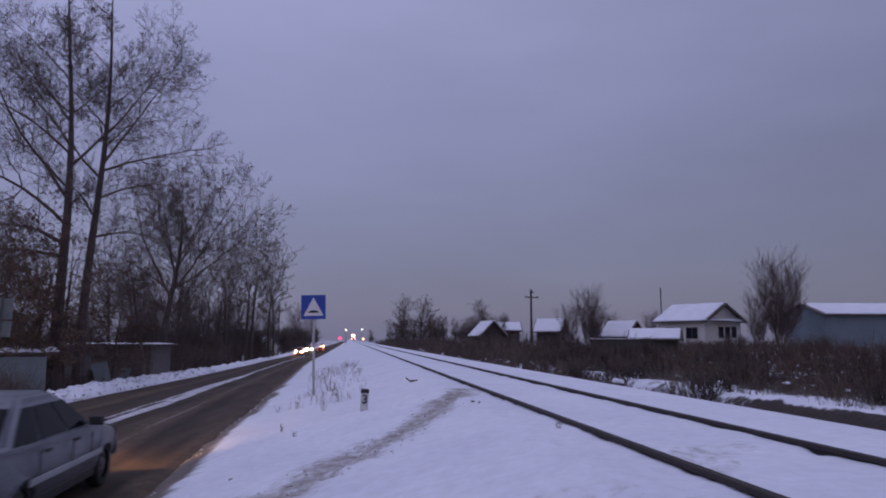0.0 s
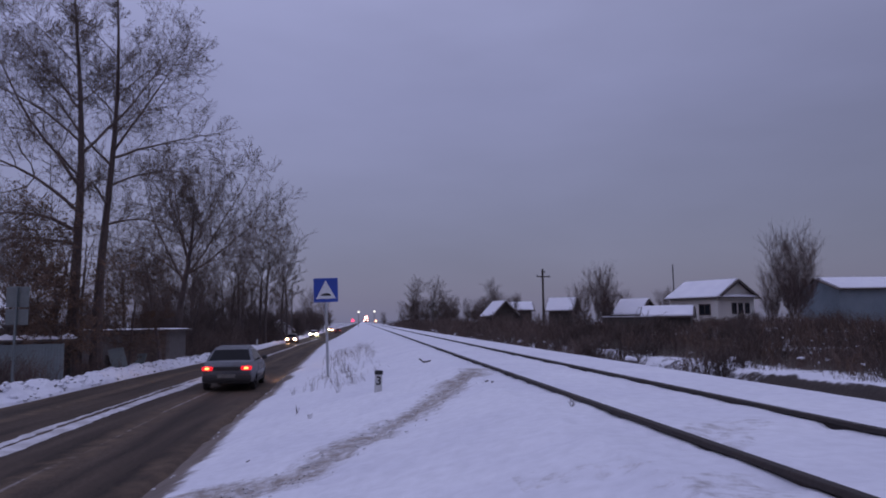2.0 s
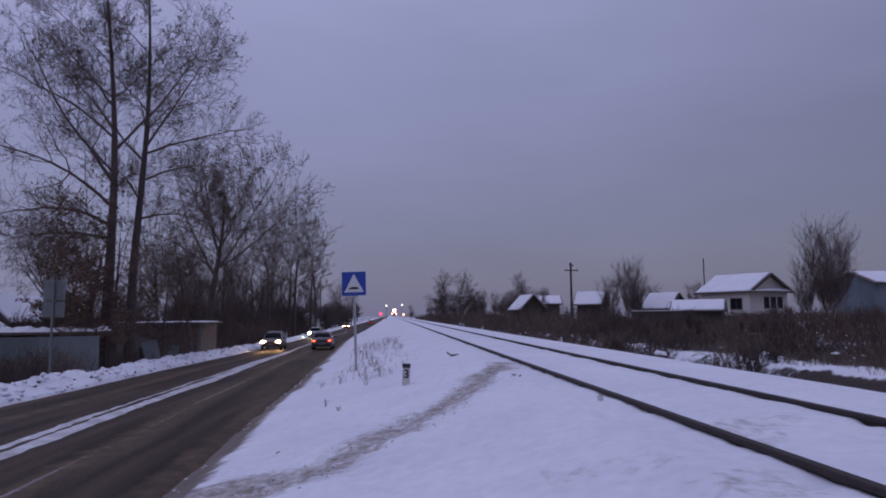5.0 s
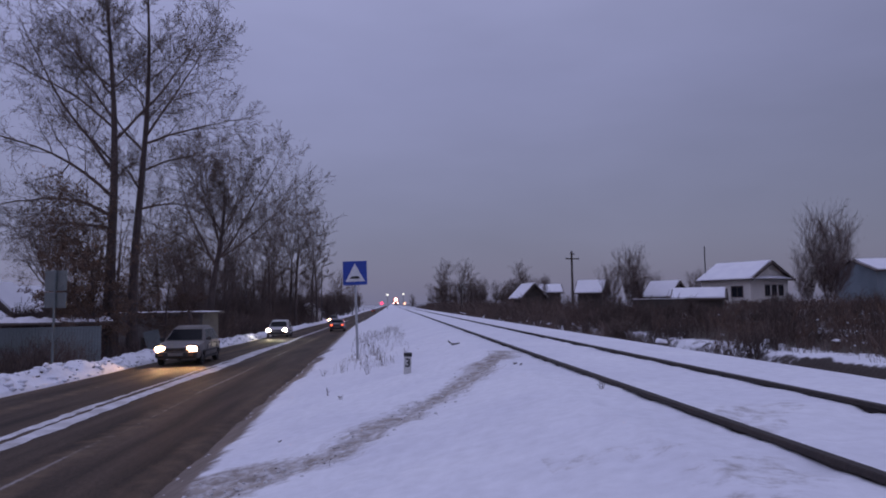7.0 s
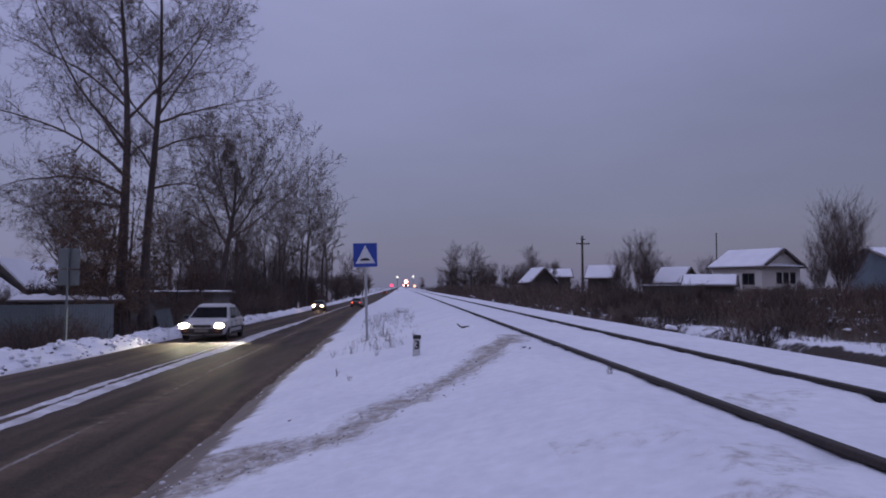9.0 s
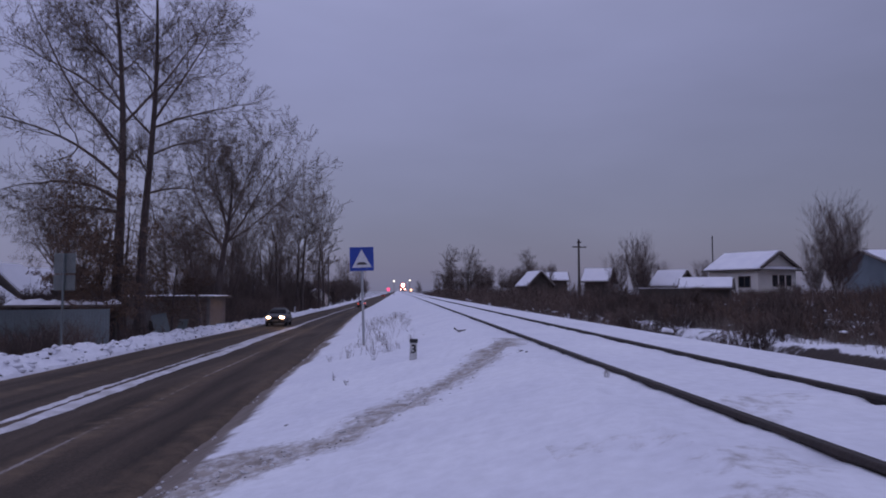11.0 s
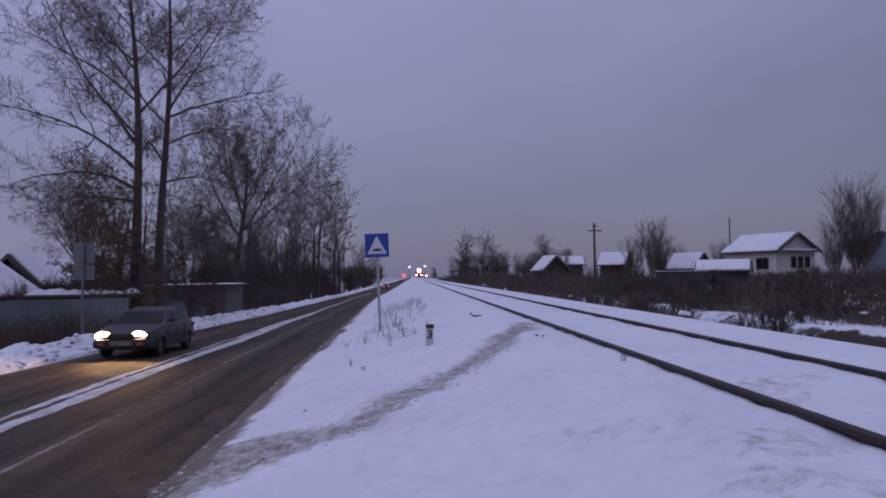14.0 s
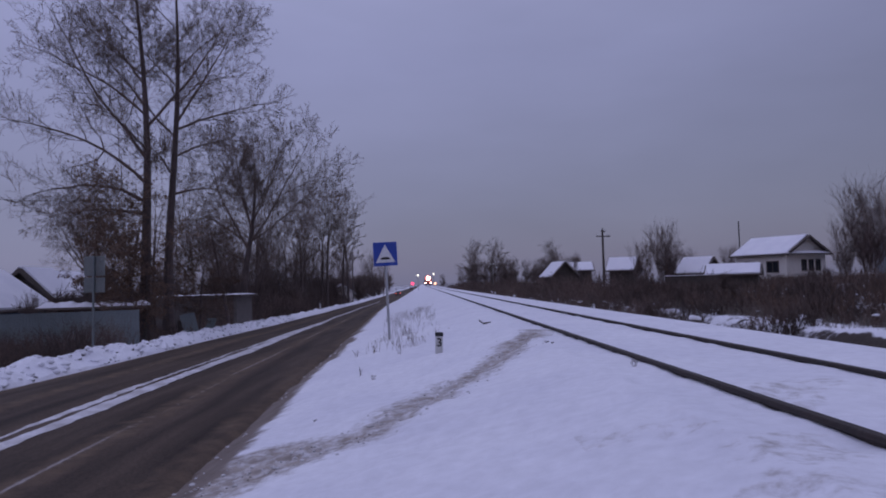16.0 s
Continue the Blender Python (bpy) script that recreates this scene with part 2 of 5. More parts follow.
def tube(bm, a, b, r1, r2, seg=10, caps=True):
    a, b = Vector(a), Vector(b)
    q = (b - a).to_track_quat("Z", "Y").to_matrix()
    rings = []
    for p, r in ((a, r1), (b, r2)):
        rings.append([bm.verts.new(p + q @ Vector((r * math.cos(2 * math.pi * i / seg), r * math.sin(2 * math.pi * i / seg), 0))) for i in range(seg)])
    for i in range(seg):
        bm.faces.new((rings[0][i], rings[0][(i + 1) % seg], rings[1][(i + 1) % seg], rings[1][i]))
    if caps:
        bm.faces.new(list(reversed(rings[0])))
        bm.faces.new(rings[1])
    return bm


def prism(bm, profile, axis, lo, hi):
    """Extrude a closed 2D profile along axis 'x' (profile in y, z) or 'y' (profile in x, z)."""
    put = (lambda u, v, w: (w, u, v)) if axis == "x" else (lambda u, v, w: (u, w, v))
    a = [bm.verts.new(put(u, v, lo)) for u, v in profile]
    b = [bm.verts.new(put(u, v, hi)) for u, v in profile]
    n = len(profile)
    for i in range(n):
        bm.faces.new((a[i], a[(i + 1) % n], b[(i + 1) % n], b[i]))
    bm.faces.new(list(reversed(a)))
    bm.faces.new(b)
    bmesh.ops.recalc_face_normals(bm, faces=bm.faces[:])
    return bm


def slab(bm, quad, thick):
    """A plate: four corners, thickened along the normal."""
    p = [Vector(c) for c in quad]
    n = (p[1] - p[0]).cross(p[3] - p[0]).normalized() * thick
    lo = [bm.verts.new(c) for c in p]
    hi = [bm.verts.new(c + n) for c in p]
    for i in range(4):
        bm.faces.new((lo[i], lo[(i + 1) % 4], hi[(i + 1) % 4], hi[i]))
    bm.faces.new(list(reversed(lo)))
    bm.faces.new(hi)
    bmesh.ops.recalc_face_normals(bm, faces=bm.faces[:])
    return bm


def empty(name, m, label, category, group="", kind=""):
    ob = new(name)
    ob.empty_display_size = 0.2
    ob.matrix_basis = m
    return tagged(ob, label, category, group, kind)


# ---- the lie of the land ----
ROAD_Y = (-200, 5, 22, 45, 70, 95, 200, 500, 1600)
ROAD_R = (-2.5, -2.5, -3.0, -4.1, -5.2, -6.0, -6.3, -8.0, -14.0)


def road_right(y):
    return float(np.interp(y, ROAD_Y, ROAD_R))


def road_left(y):
    return road_right(y) - 6.35


def road_z(y):
    return float(np.interp(y, (15, 30, 50, 85, 130), (0.0, -0.2, -0.55, -1.0, -1.2)))


def track_x(y):
    return 3.31 - 0.0085 * y


RAIL_TOP = 1.10
FOOTPATH = ((-2.75, 6.2), (-2.3, 6.6), (-1.4, 7.05), (-0.68, 7.4), (0.02, 8.55), (0.65, 9.9), (1.3, 11.2), (2.0, 13.4))


def smooth01(t):
    t = min(1.0, max(0.0, t))
    return t * t * (3 - 2 * t)


def n3(x, y, s, k=0.0):
    return noise.noise(Vector((x * s, y * s, k)))


def path_distance(x, y):
    best = 99.0
    for (ax, ay), (bx, by) in zip(FOOTPATH, FOOTPATH[1:]):
        dx, dy = bx - ax, by - ay
        t = min(1.0, max(0.0, ((x - ax) * dx + (y - ay) * dy) / (dx * dx + dy * dy)))
        best = min(best, math.hypot(x - ax - t * dx, y - ay - t * dy))
    return best


DENT_RNG = random.Random(17)
DENTS = [(DENT_RNG.uniform(-1.8, 4.6), DENT_RNG.uniform(2.6, 13.0), DENT_RNG.uniform(0.07, 0.16), DENT_RNG.uniform(0.015, 0.045)) for k in range(170)]


def dents(x, y):
    """Old footprints sunk into the snow."""
    if not (-2.1 < x < 5 and 2.3 < y < 13.5):
        return 0.0
    return sum(d * math.exp(-((x - a) ** 2 + (y - b) ** 2) / (r * r)) for a, b, r, d in DENTS)


def land(x, y):
    """Height of the snow-covered ground."""
    zr, rr, rl, xc = road_z(y), road_right(y), road_left(y), track_x(y)
    edge = 0.10 * n3(x, y, 1.3, 3) + 0.06 * n3(x, y, 5.0, 4)
    near = 1.0 if abs(y) < 60 else 0.4
    if x > rr + edge:
        xl = xc - 1.5
        if x < xl:
            t = (x - rr) / (xl - rr)
            z = zr + (1.04 - zr) * (0.10 * smooth01(t * 8) + 0.86 * t + 0.04 * smooth01((t - 0.75) / 0.25)) + 0.035 * n3(x, y, 0.7) * near + 0.014 * n3(x, y, 3.0, 7) * near
            d = path_distance(x, y) if -3 < x < 3 and 2 < y < 15.5 else 9.0
            z -= 0.03 * smooth01((0.6 - d) / 0.6) * (1 + 1.6 * n3(x, y, 5, 2))
            return z - dents(x, y)
        if x < xc + 2.3:
            side = abs(abs(x - xc) - 0.795)
            return 1.05 - dents(x, y) + 0.022 * smooth01(0.25 - side) - 0.008 * smooth01((0.16 - side) / 0.1) + 0.014 * n3(x, y, 0.8, 14) * near + 0.018 * n3(x, y, 1.5, 5) * near + 0.012 * n3(x, y, 4.5, 6) * near
        u = x - xc - 2.3
        if u < 3.6:
            z = 1.04 - 1.49 * smooth01(u / 3.6)
        elif u < 5.0:
            z = -0.45
        elif u < 6.0:
            z = -0.45 + 0.85 * smooth01((u - 5.0) / 1.0)
        else:
            z = 0.4 + 0.75 * smooth01((u - 8.0) / 22.0)
        return z + 0.10 * n3(x, y, 0.35, 8) * smooth01(u / 2) + 0.04 * n3(x, y, 1.6, 9) * smooth01(u / 1.5)
    if x > rl - edge:
        return zr - 0.12
    u = rl - x
    bank = 0.34 * math.exp(-((u - 0.8) / 0.55) ** 2) * (0.8 + 0.7 * n3(x, y, 0.9, 11))
    lumps = 0.15 * max(0.0, n3(x, y, 2.9, 12)) + 0.07 * n3(x, y, 6.5, 13)
    fall = -0.45 * smooth01((u - 1.6) / 3.0)
    return zr + 0.05 * smooth01(u / 0.2) + bank + lumps * smooth01(u / 0.3) * (1.0 if u < 4 else 0.5) + fall


def spaced(spans):
    out = []
    for lo, hi, n in spans:
        out += list(np.linspace(lo, hi, n, endpoint=False))
    return out


def make_ground():
    xs = spaced(((-1500, -200, 8), (-200, -40, 16), (-40, -14, 26), (-14, -8, 84), (-8, -3.2, 14), (-3.2, 5.0, 120), (5.0, 6, 8), (6, 16, 50), (16, 60, 44), (60, 260, 20), (260, 1500, 8))) + [1500]
    ys = spaced(((-120, -5, 12), (-5, 2, 10), (2, 14, 130), (14, 40, 120), (40, 90, 70), (90, 300, 60), (300, 1600, 26))) + [1600]
    verts = [(x, y, land(x, y)) for y in ys for x in xs]
    nx = len(xs)
    faces = [(j * nx + i, j * nx + i + 1, (j + 1) * nx + i + 1, (j + 1) * nx + i) for j in range(len(ys) - 1) for i in range(nx - 1)]
    me = bpy.data.meshes.new("ground")
    me.from_pydata(verts, [], faces)
    trod, soil, edge_mud = [], [], []
    for x, y, z in verts:
        d = path_distance(x, y) if -4 < x < 4 and 1 < y < 17 else 9.0
        wide = 0.95 + 0.5 * smooth01((-0.6 - x) / 1.4)
        v = 0.72 * smooth01((wide - d + 0.25 * n3(x, y, 1.1, 71)) / 0.95)
        rr = road_right(y)
        em = 0.0
        if rr - 0.6 < x < rr + 1.5:
            em = 0.85 * smooth01((rr + 0.80 + 0.34 * n3(x, y, 0.6, 72) + 0.15 * n3(x, y, 2.6, 73) - x) / 0.6)
        if 1.0 < x < 7 and 2 < y < 9:
            v = max(v, 0.50 * smooth01((0.9 - math.hypot((x - 2.0) / 1.1, (y - 3.9) / 1.1)) / 0.8), 0.46 * smooth01(2.2 * n3(x, y, 0.9, 75)) * smooth01((8.5 - y) / 2))
        rl = road_left(y)
        if rl - 0.3 < x < rl + 0.5:
            v = max(v, 0.6 * smooth01((x - rl + 0.15) / 0.3))
        trod.append(v)
        edge_mud.append(em)
        u = x - track_x(y) - 2.3
        s = 0.0
        if u > 2.2:
            far = smooth01((y - 15) / 5)
            s = (0.8 - 0.42 * smooth01((y - 17) / 6)) * smooth01((u - 2.4) / 1.0) * smooth01((6.1 - u) / 0.3) if u < 6.2 else (0.12 + 0.44 * smooth01((u - 7.0) / 0.9) if u < 60 else 0.45)
            s = max(s, far * (0.45 + 0.12 * smooth01((u - 6) / 2)) * smooth01((abs(u - 6.6) - 0.25) / 0.4 + smooth01((y - 22) / 8)))
        if x < rl - 2.2:
            s = max(s, 0.5)
        soil.append(s)
    for nm, vals in (("trodden", trod), ("soil", soil), ("edge_mud", edge_mud)):
        a = me.attributes.new(nm, "FLOAT", "POINT")
        a.data.foreach_set("value", vals)
    for p in me.polygons:
        p.use_smooth = True
    me.materials.append(GROUND)
    return tagged(new("ground", me), "snow-covered ground with a railway embankment and worn footpath", "ground", kind="structure")


def make_road():
    ys = spaced(((-60, 0, 20), (0, 40, 200), (40, 120, 120), (120, 500, 80), (500, 1600, 20))) + [1600]
    us = np.linspace(-0.25, 6.6, 58)
    verts, slush, mud = [], [], []
    for y in ys:
        for u in us:
            x = road_right(y) - u
            verts.append((x, y, road_z(y) + 0.02 * (1 - ((u - 3.17) / 3.2) ** 2) - (0.05 if u < 0 or u > 6.35 else 0)))
            w = 0.10 * n3(u, y, 0.25, 21)
            band = lambda c, h: max(0.0, 1 - ((u + w - c) / h) ** 2)
            broken = 0.5 + 0.5 * n3(u * 2, y, 0.18, 22)
            slush.append(0.78 * band(1.75, 0.11) * (0.7 + 0.5 * broken) + 0.75 * band(4.85, 0.10) * (0.6 + 0.5 * broken) + 0.45 * band(6.35, 0.3) + 0.4 * band(-0.1, 0.25))
            mud.append(0.5 * band(1.75, 0.5) + 0.5 * band(4.85, 0.5) + 0.35 * band(3.3, 0.9) + 0.45 * band(0.05, 0.7) + 0.4 * band(6.2, 0.5))
    nx = len(us)
    faces = [(j * nx + i + 1, j * nx + i, (j + 1) * nx + i, (j + 1) * nx + i + 1) for j in range(len(ys) - 1) for i in range(nx - 1)]
    me = bpy.data.meshes.new("road")
    me.from_pydata(verts, [], faces)
    for nm, vals in (("slush", slush), ("mud", mud)):
        a = me.attributes.new(nm, "FLOAT", "POINT")
        a.data.foreach_set("value", vals)
    for p in me.polygons:
        p.use_smooth = True
    me.materials.append(ASPHALT)
    return tagged(new("road", me), "wet dark asphalt road with slush between the wheel tracks", "road", kind="structure")


def make_snow_strip():
    """The ridge of packed snow left between the two lanes."""
    ys = spaced(((-20, 6, 40), (6, 50, 420), (50, 140, 200)))
    us = np.linspace(-1, 1, 15)
    verts = []
    for y in ys:
        c = road_right(y) - 3.15 - 0.12 * n3(0, y, 0.09, 31)
        fade = smooth01((y + 20) / 5) * (0.35 + 0.65 * smooth01((60 - y) / 25))
        half = (0.40 + 0.14 * n3(1, y, 0.35, 32) + 0.06 * n3(1, y, 1.7, 33)) * fade
        for u in us:
            x = c + u * half + 0.03 * n3(u, y, 3, 34)
            h = 0.055 * (1 - u * u) * (0.7 + 0.6 * abs(n3(x, y, 2.4, 35))) - 0.02
            groove = 0.075 * math.exp(-((u + 0.25 - 0.25 * n3(2, y, 0.10, 36)) / 0.2) ** 2) * smooth01((34 - y) / 14)
            verts.append((x, y, road_z(y) + 0.02 + h - groove * (0.75 + 0.6 * n3(3, y, 0.5, 37))))
    nx = len(us)
    faces = [(j * nx + i, j * nx + i + 1, (j + 1) * nx + i + 1, (j + 1) * nx + i) for j in range(len(ys) - 1) for i in range(nx - 1)]
    me = bpy.data.meshes.new("snow_ridge")
    me.from_pydata(verts, [], faces)
    for p in me.polygons:
        p.use_smooth = True
    me.materials.append(STRIP_SNOW)
    return tagged(new("snow_ridge", me), "low ridge of packed dirty snow between the road lanes", "snow", kind="stuff")


STRIP_SNOW = mat("packed_snow", (0.68, 0.67, 0.70), (0.42, 0.40, 0.40), rough=0.9, scale=1.6, fine=14, bump=0.6, grain=0.2, contrast=1.3)
make_ground()
make_road()
make_snow_strip()


# ---- the railway ----
def make_rails():
    track = empty("railway_track", pose(0, 0, 0), "single railway track with dark rails half buried in snow", "railway track", kind="structure")
    y0, y1 = -30.0, 700.0
    prof = ((-0.032, 0.0), (0.032, 0.0), (0.038, -0.007), (0.038, -0.038), (0.010, -0.052), (0.010, -0.15), (0.075, -0.17), (0.075, -0.18), (-0.075, -0.18), (-0.075, -0.17), (-0.010, -0.15), (-0.010, -0.052), (-0.038, -0.038), (-0.038, -0.007))
    for side in (-0.795, 0.795):
        bm = bmesh.new()
        rings = []
        for y in (y0, 0, 30, 60, 120, 240, 400, y1):
            rings.append([bm.verts.new((track_x(y) + side + u, y, RAIL_TOP + v)) for u, v in prof])
        for a, b in zip(rings, rings[1:]):
            for i in range(len(prof)):
                bm.faces.new((a[i], a[(i + 1) % len(prof)], b[(i + 1) % len(prof)], b[i]))
        bmesh.ops.recalc_face_normals(bm, faces=bm.faces[:])
        part("rail", bm, RAIL, track)
    # joint plates on the rail
    for y in (17.0, 42.0):
        for side in (-0.795, 0.795):
            bm = bmesh.new()
            for o in (-0.035, 0.035):
                box(bm, track_x(y) + side + o, y, RAIL_TOP - 0.075, 0.03, 0.8, 0.09, 0.008)
            part("joint_plate", bm, RAIL, track)
    return track


make_rails()


def make_sign_post(x, y, face_back, lean):
    z = land(x, y) - 0.2
    top = 3.27 if not face_back else 3.3
    thing = empty("road_sign" if not face_back else "sign_seen_from_behind", pose(x, y, z, 0, lean, 0 if face_back else 4),
                  "square blue speed hump sign on a pale metal pole" if not face_back else "grey back of two square road signs on a metal pole", "road sign")
    h = top - z
    bm = bmesh.new()
    tube(bm, (0, 0, 0), (0, 0, h - 0.04), 0.038, 0.038, 12)
    part("pole", bm, SIGN_BACK if face_back else POLE_METAL, thing, "grey steel pole" if face_back else "pale painted pole")
    s = 0.35
    if face_back:
        for k, zc in enumerate((h - 0.38, h - 1.02)):
            bm = bmesh.new()
            box(bm, 0, 0.075, zc, 0.7, 0.025, 0.66 if k == 0 else 0.5, 0.01)
            part("sign_panel", bm, SIGN_BACK, thing)
            for dz in (-0.18, 0.18):
                bm = bmesh.new()
                box(bm, 0, 0.045, zc + dz, 0.5, 0.03, 0.05)
                part("bracket", bm, SIGN_BACK, thing)
        return thing
    zc = h - s
    bm = bmesh.new()
    box(bm, 0, -0.055, zc, 0.70, 0.022, 0.70, 0.008)
    panel = part("sign_panel", bm, SIGN_BLUE, thing, "blue square panel")
    bm = bmesh.new()
    prism(bm, ((-0.285, zc - 0.25), (0.285, zc - 0.25), (0.0, zc + 0.285)), "y", -0.074, -0.068)
    part("white_triangle", bm, SIGN_WHITE, panel, "white triangle")
    bm = bmesh.new()
    hump = [(-0.15, zc - 0.165)] + [(-0.15 * math.cos(a), zc - 0.165 + 0.075 * math.sin(a)) for a in np.linspace(0.2, math.pi - 0.2, 12)] + [(0.15, zc - 0.165)]
    prism(bm, hump, "y", -0.082, -0.076)
    part("hump_symbol", bm, BLACK, panel, "black hump symbol")
    for dz in (-0.2, 0.2):
        bm = bmesh.new()
        box(bm, 0, -0.03, zc + dz, 0.34, 0.03, 0.045)
        part("bracket", bm, SIGN_BACK, thing)
    return thing


make_sign_post(-1.12, 21.0, False, -1.6)
make_sign_post(-11.15, 24.0, True, 0.5)


def make_picket_post():
    x, y = 0.2, 13.4
    z = land(x, y) - 0.05
    thing = empty("picket_post", pose(x, y, z, 0, 2, 3), "small white concrete railway distance post with a black top", "distance post")
    bm = bmesh.new()
    box(bm, 0, 0, 0.19, 0.135, 0.11, 0.42, 0.012)
    part("shaft", bm, WHITE_PAINT, thing)
    bm = bmesh.new()
    box(bm, 0, 0, 0.40, 0.15, 0.125, 0.075, 0.014)
    part("cap", bm, BLACK, thing, "black painted top")
    cu = bpy.data.curves.new("numeral", "FONT")
    cu.body, cu.size, cu.align_x, cu.align_y, cu.extrude, cu.offset = "3", 0.22, "CENTER", "CENTER", 0.003, 0.005
    tmp = bpy.data.objects.new("numeral_curve", cu)
    me = bpy.data.meshes.new_from_object(tmp)
    me.materials.clear()
    me.materials.append(BLACK)
    num = new("numeral", me)
    num.matrix_basis = pose(0.0, -0.060, 0.245, 90, 0, 0)
    num.parent = thing
    tagged(num, "black numeral 3")
    bpy.data.objects.remove(tmp)


make_picket_post()


# ---- trees ----
class Sticks:
    """Many tapered three- or five-sided sticks gathered into one mesh."""

    def __init__(self):
        self.v, self.f = [], []

    def add(self, a, b, ra, rb, seg=3):
        d = (b - a)
        if d.length < 1e-5:
            return
        q = d.to_track_quat("Z", "Y").to_matrix()
        n = len(self.v)
        for p, r in ((a, ra), (b, rb)):
            for i in range(seg):
                t = 2 * math.pi * i / seg
                self.v.append(p + q @ Vector((r * math.cos(t), r * math.sin(t), 0)))
        for i in range(seg):
            j = (i + 1) % seg
            self.f.append((n + i, n + j, n + seg + j, n + seg + i))

    def leaf(self, p, size, rng):
        n = len(self.v)
        u = Vector((rng.uniform(-1, 1), rng.uniform(-1, 1), rng.uniform(-1, 1))).normalized()
        w = u.orthogonal().normalized()
        self.v += [p, p + (u + w * 0.5) * size * 0.6, p + u * size * 1.2, p + (u - w * 0.5) * size * 0.6]
        self.f += [(n, n + 1, n + 2), (n, n + 2, n + 3)]

    def mesh(self, name, material):
        me = bpy.data.meshes.new(name)
        me.from_pydata([tuple(v) for v in self.v], [], self.f)
        me.materials.append(material)
        return me


def grow(trunk, crown, rng, p, d, length, r, level, opts):
    """Grow one limb in several pieces, with side limbs, down to twigs."""
    steps = 6 if level == 0 else (5 if level == 1 else (4 if level < 4 else 3))
    seg = length / steps
    target = trunk if level == 0 else crown
    levels, forks, ratios = opts["levels"], opts["forks"], opts["ratio"]
    for i in range(steps):
        bend = opts["wobble"] * (0.3 if level == 0 else 1.0)
        d = (d + Vector((rng.uniform(-1, 1), rng.uniform(-1, 1), rng.uniform(-1, 1))) * bend + Vector((0, 0, opts["up"] * (0 if level == 0 else 1)))).normalized()
        q = p + d * seg
        r2 = r * (0.91 if level == 0 else 0.80)
        target.add(p, q, r, max(r2, opts["twig"]), 8 if level == 0 else (5 if level == 1 else 3))
        p, r = q, r2
        frac = (i + 1) / steps
        if level < levels and (level > 0 or frac > opts["clear"]):
            for k in range(forks[min(level, len(forks) - 1)]):
                if rng.random() < 0.12:
                    continue
                side = Vector((rng.gauss(0, 1), rng.gauss(0, 1), rng.gauss(0, 0.5)))
                side = (side - d * side.dot(d)).normalized()
                a = radians(rng.uniform(*opts["angle"])) * (1.15 if level == 0 else 1.0)
                nd = (d * math.cos(a) + side * math.sin(a)).normalized()
                ln = length * ratios[min(level, len(ratios) - 1)] * rng.uniform(0.7, 1.15)
                grow(trunk, crown, rng, p, nd, ln, max(r * rng.uniform(0.35, 0.55), opts["twig"]), level + 1, opts)
        if level == 0 and i == steps - 1:
            for k in range(opts["leaders"]):
                t = 2 * math.pi * (k + rng.uniform(-0.2, 0.2)) / opts["leaders"] + opts["lead_turn"]
                a = radians(rng.uniform(*opts["lead_angle"]))
                nd = Vector((math.sin(a) * math.cos(t), math.sin(a) * math.sin(t), math.cos(a)))
                grow(trunk, crown, rng, p, (nd + d * 0.3).normalized(), opts["lead"] * rng.uniform(0.85, 1.1), r * 0.58 * math.sqrt(3 / max(3, opts["leaders"])), 1, opts)
        elif level == levels and opts.get("leaves") is not None and rng.random() < opts["leaf_share"]:
            for k in range(opts["leaf_count"]):
                opts["leaves"].leaf(p + Vector((rng.uniform(-1, 1), rng.uniform(-1, 1), rng.uniform(-1, 1))) * 0.12, rng.uniform(0.07, 0.15), rng)


def make_tree(seed, height, radius, label, name="tree", trunk_share=0.6, clear=0.3, forks=(2, 2, 2, 1), levels=4, angle=(25, 55), ratio=(0.42, 0.45, 0.5), wobble=0.12, up=0.05, twig=0.009, stems=1,
              leaders=3, lead_angle=(12, 28), lead_turn=0.0, leaf_share=0.0, leaf_count=2, lean=(0, 0), category="tree", wood=None):
    rng = random.Random(seed)
    trunk, crown = Sticks(), Sticks()
    leaves = Sticks() if leaf_share else None
    opts = dict(clear=clear, forks=forks, levels=levels, angle=angle, ratio=ratio, wobble=wobble, up=up, twig=twig, leaves=leaves, leaf_share=leaf_share, leaf_count=leaf_count,
                leaders=leaders, lead_angle=lead_angle, lead_turn=lead_turn, lead=height * (1 - trunk_share) * 0.95)
    for s in range(stems):
        d = Vector((lean[0], lean[1], 1)) if stems == 1 else Vector((rng.uniform(-0.4, 0.4), rng.uniform(-0.4, 0.4), 1))
        off = 0.25 * (stems > 1)
        grow(trunk, crown, rng, Vector((rng.uniform(-off, off), rng.uniform(-off, off), -0.3)), d.normalized(), height * trunk_share * (rng.uniform(0.75, 1.05) if stems > 1 else 1.0), radius, 0, opts)
    thing = empty(name, pose(0, 0, 0), label, category)
    for nm, st, mt in (("trunk", trunk, BARK), ("crown", crown, wood or TWIG)):
        ob = new(nm, st.mesh(nm, mt))
        ob.parent = thing
    if leaves and leaves.v:
        ob = new("dry_foliage", leaves.mesh("dry_foliage", LEAF))
        ob.parent = thing
        tagged(ob, "sparse brown dead leaves")
    return thing


def place(thing, x, y, turn=0, size=1.0, dz=0.0):
    thing.matrix_basis = pose(x, y, land(x, y) + dz, 0, 0, turn) @ Matrix.Diagonal((size, size, size, 1))
    return thing


def again(thing, x, y, turn=0, size=1.0, label="", dz=0.0):
    c = copy_thing(thing, Matrix.Identity(4))
    place(c, x, y, turn, size, dz)
    return tagged(c, label) if label else c


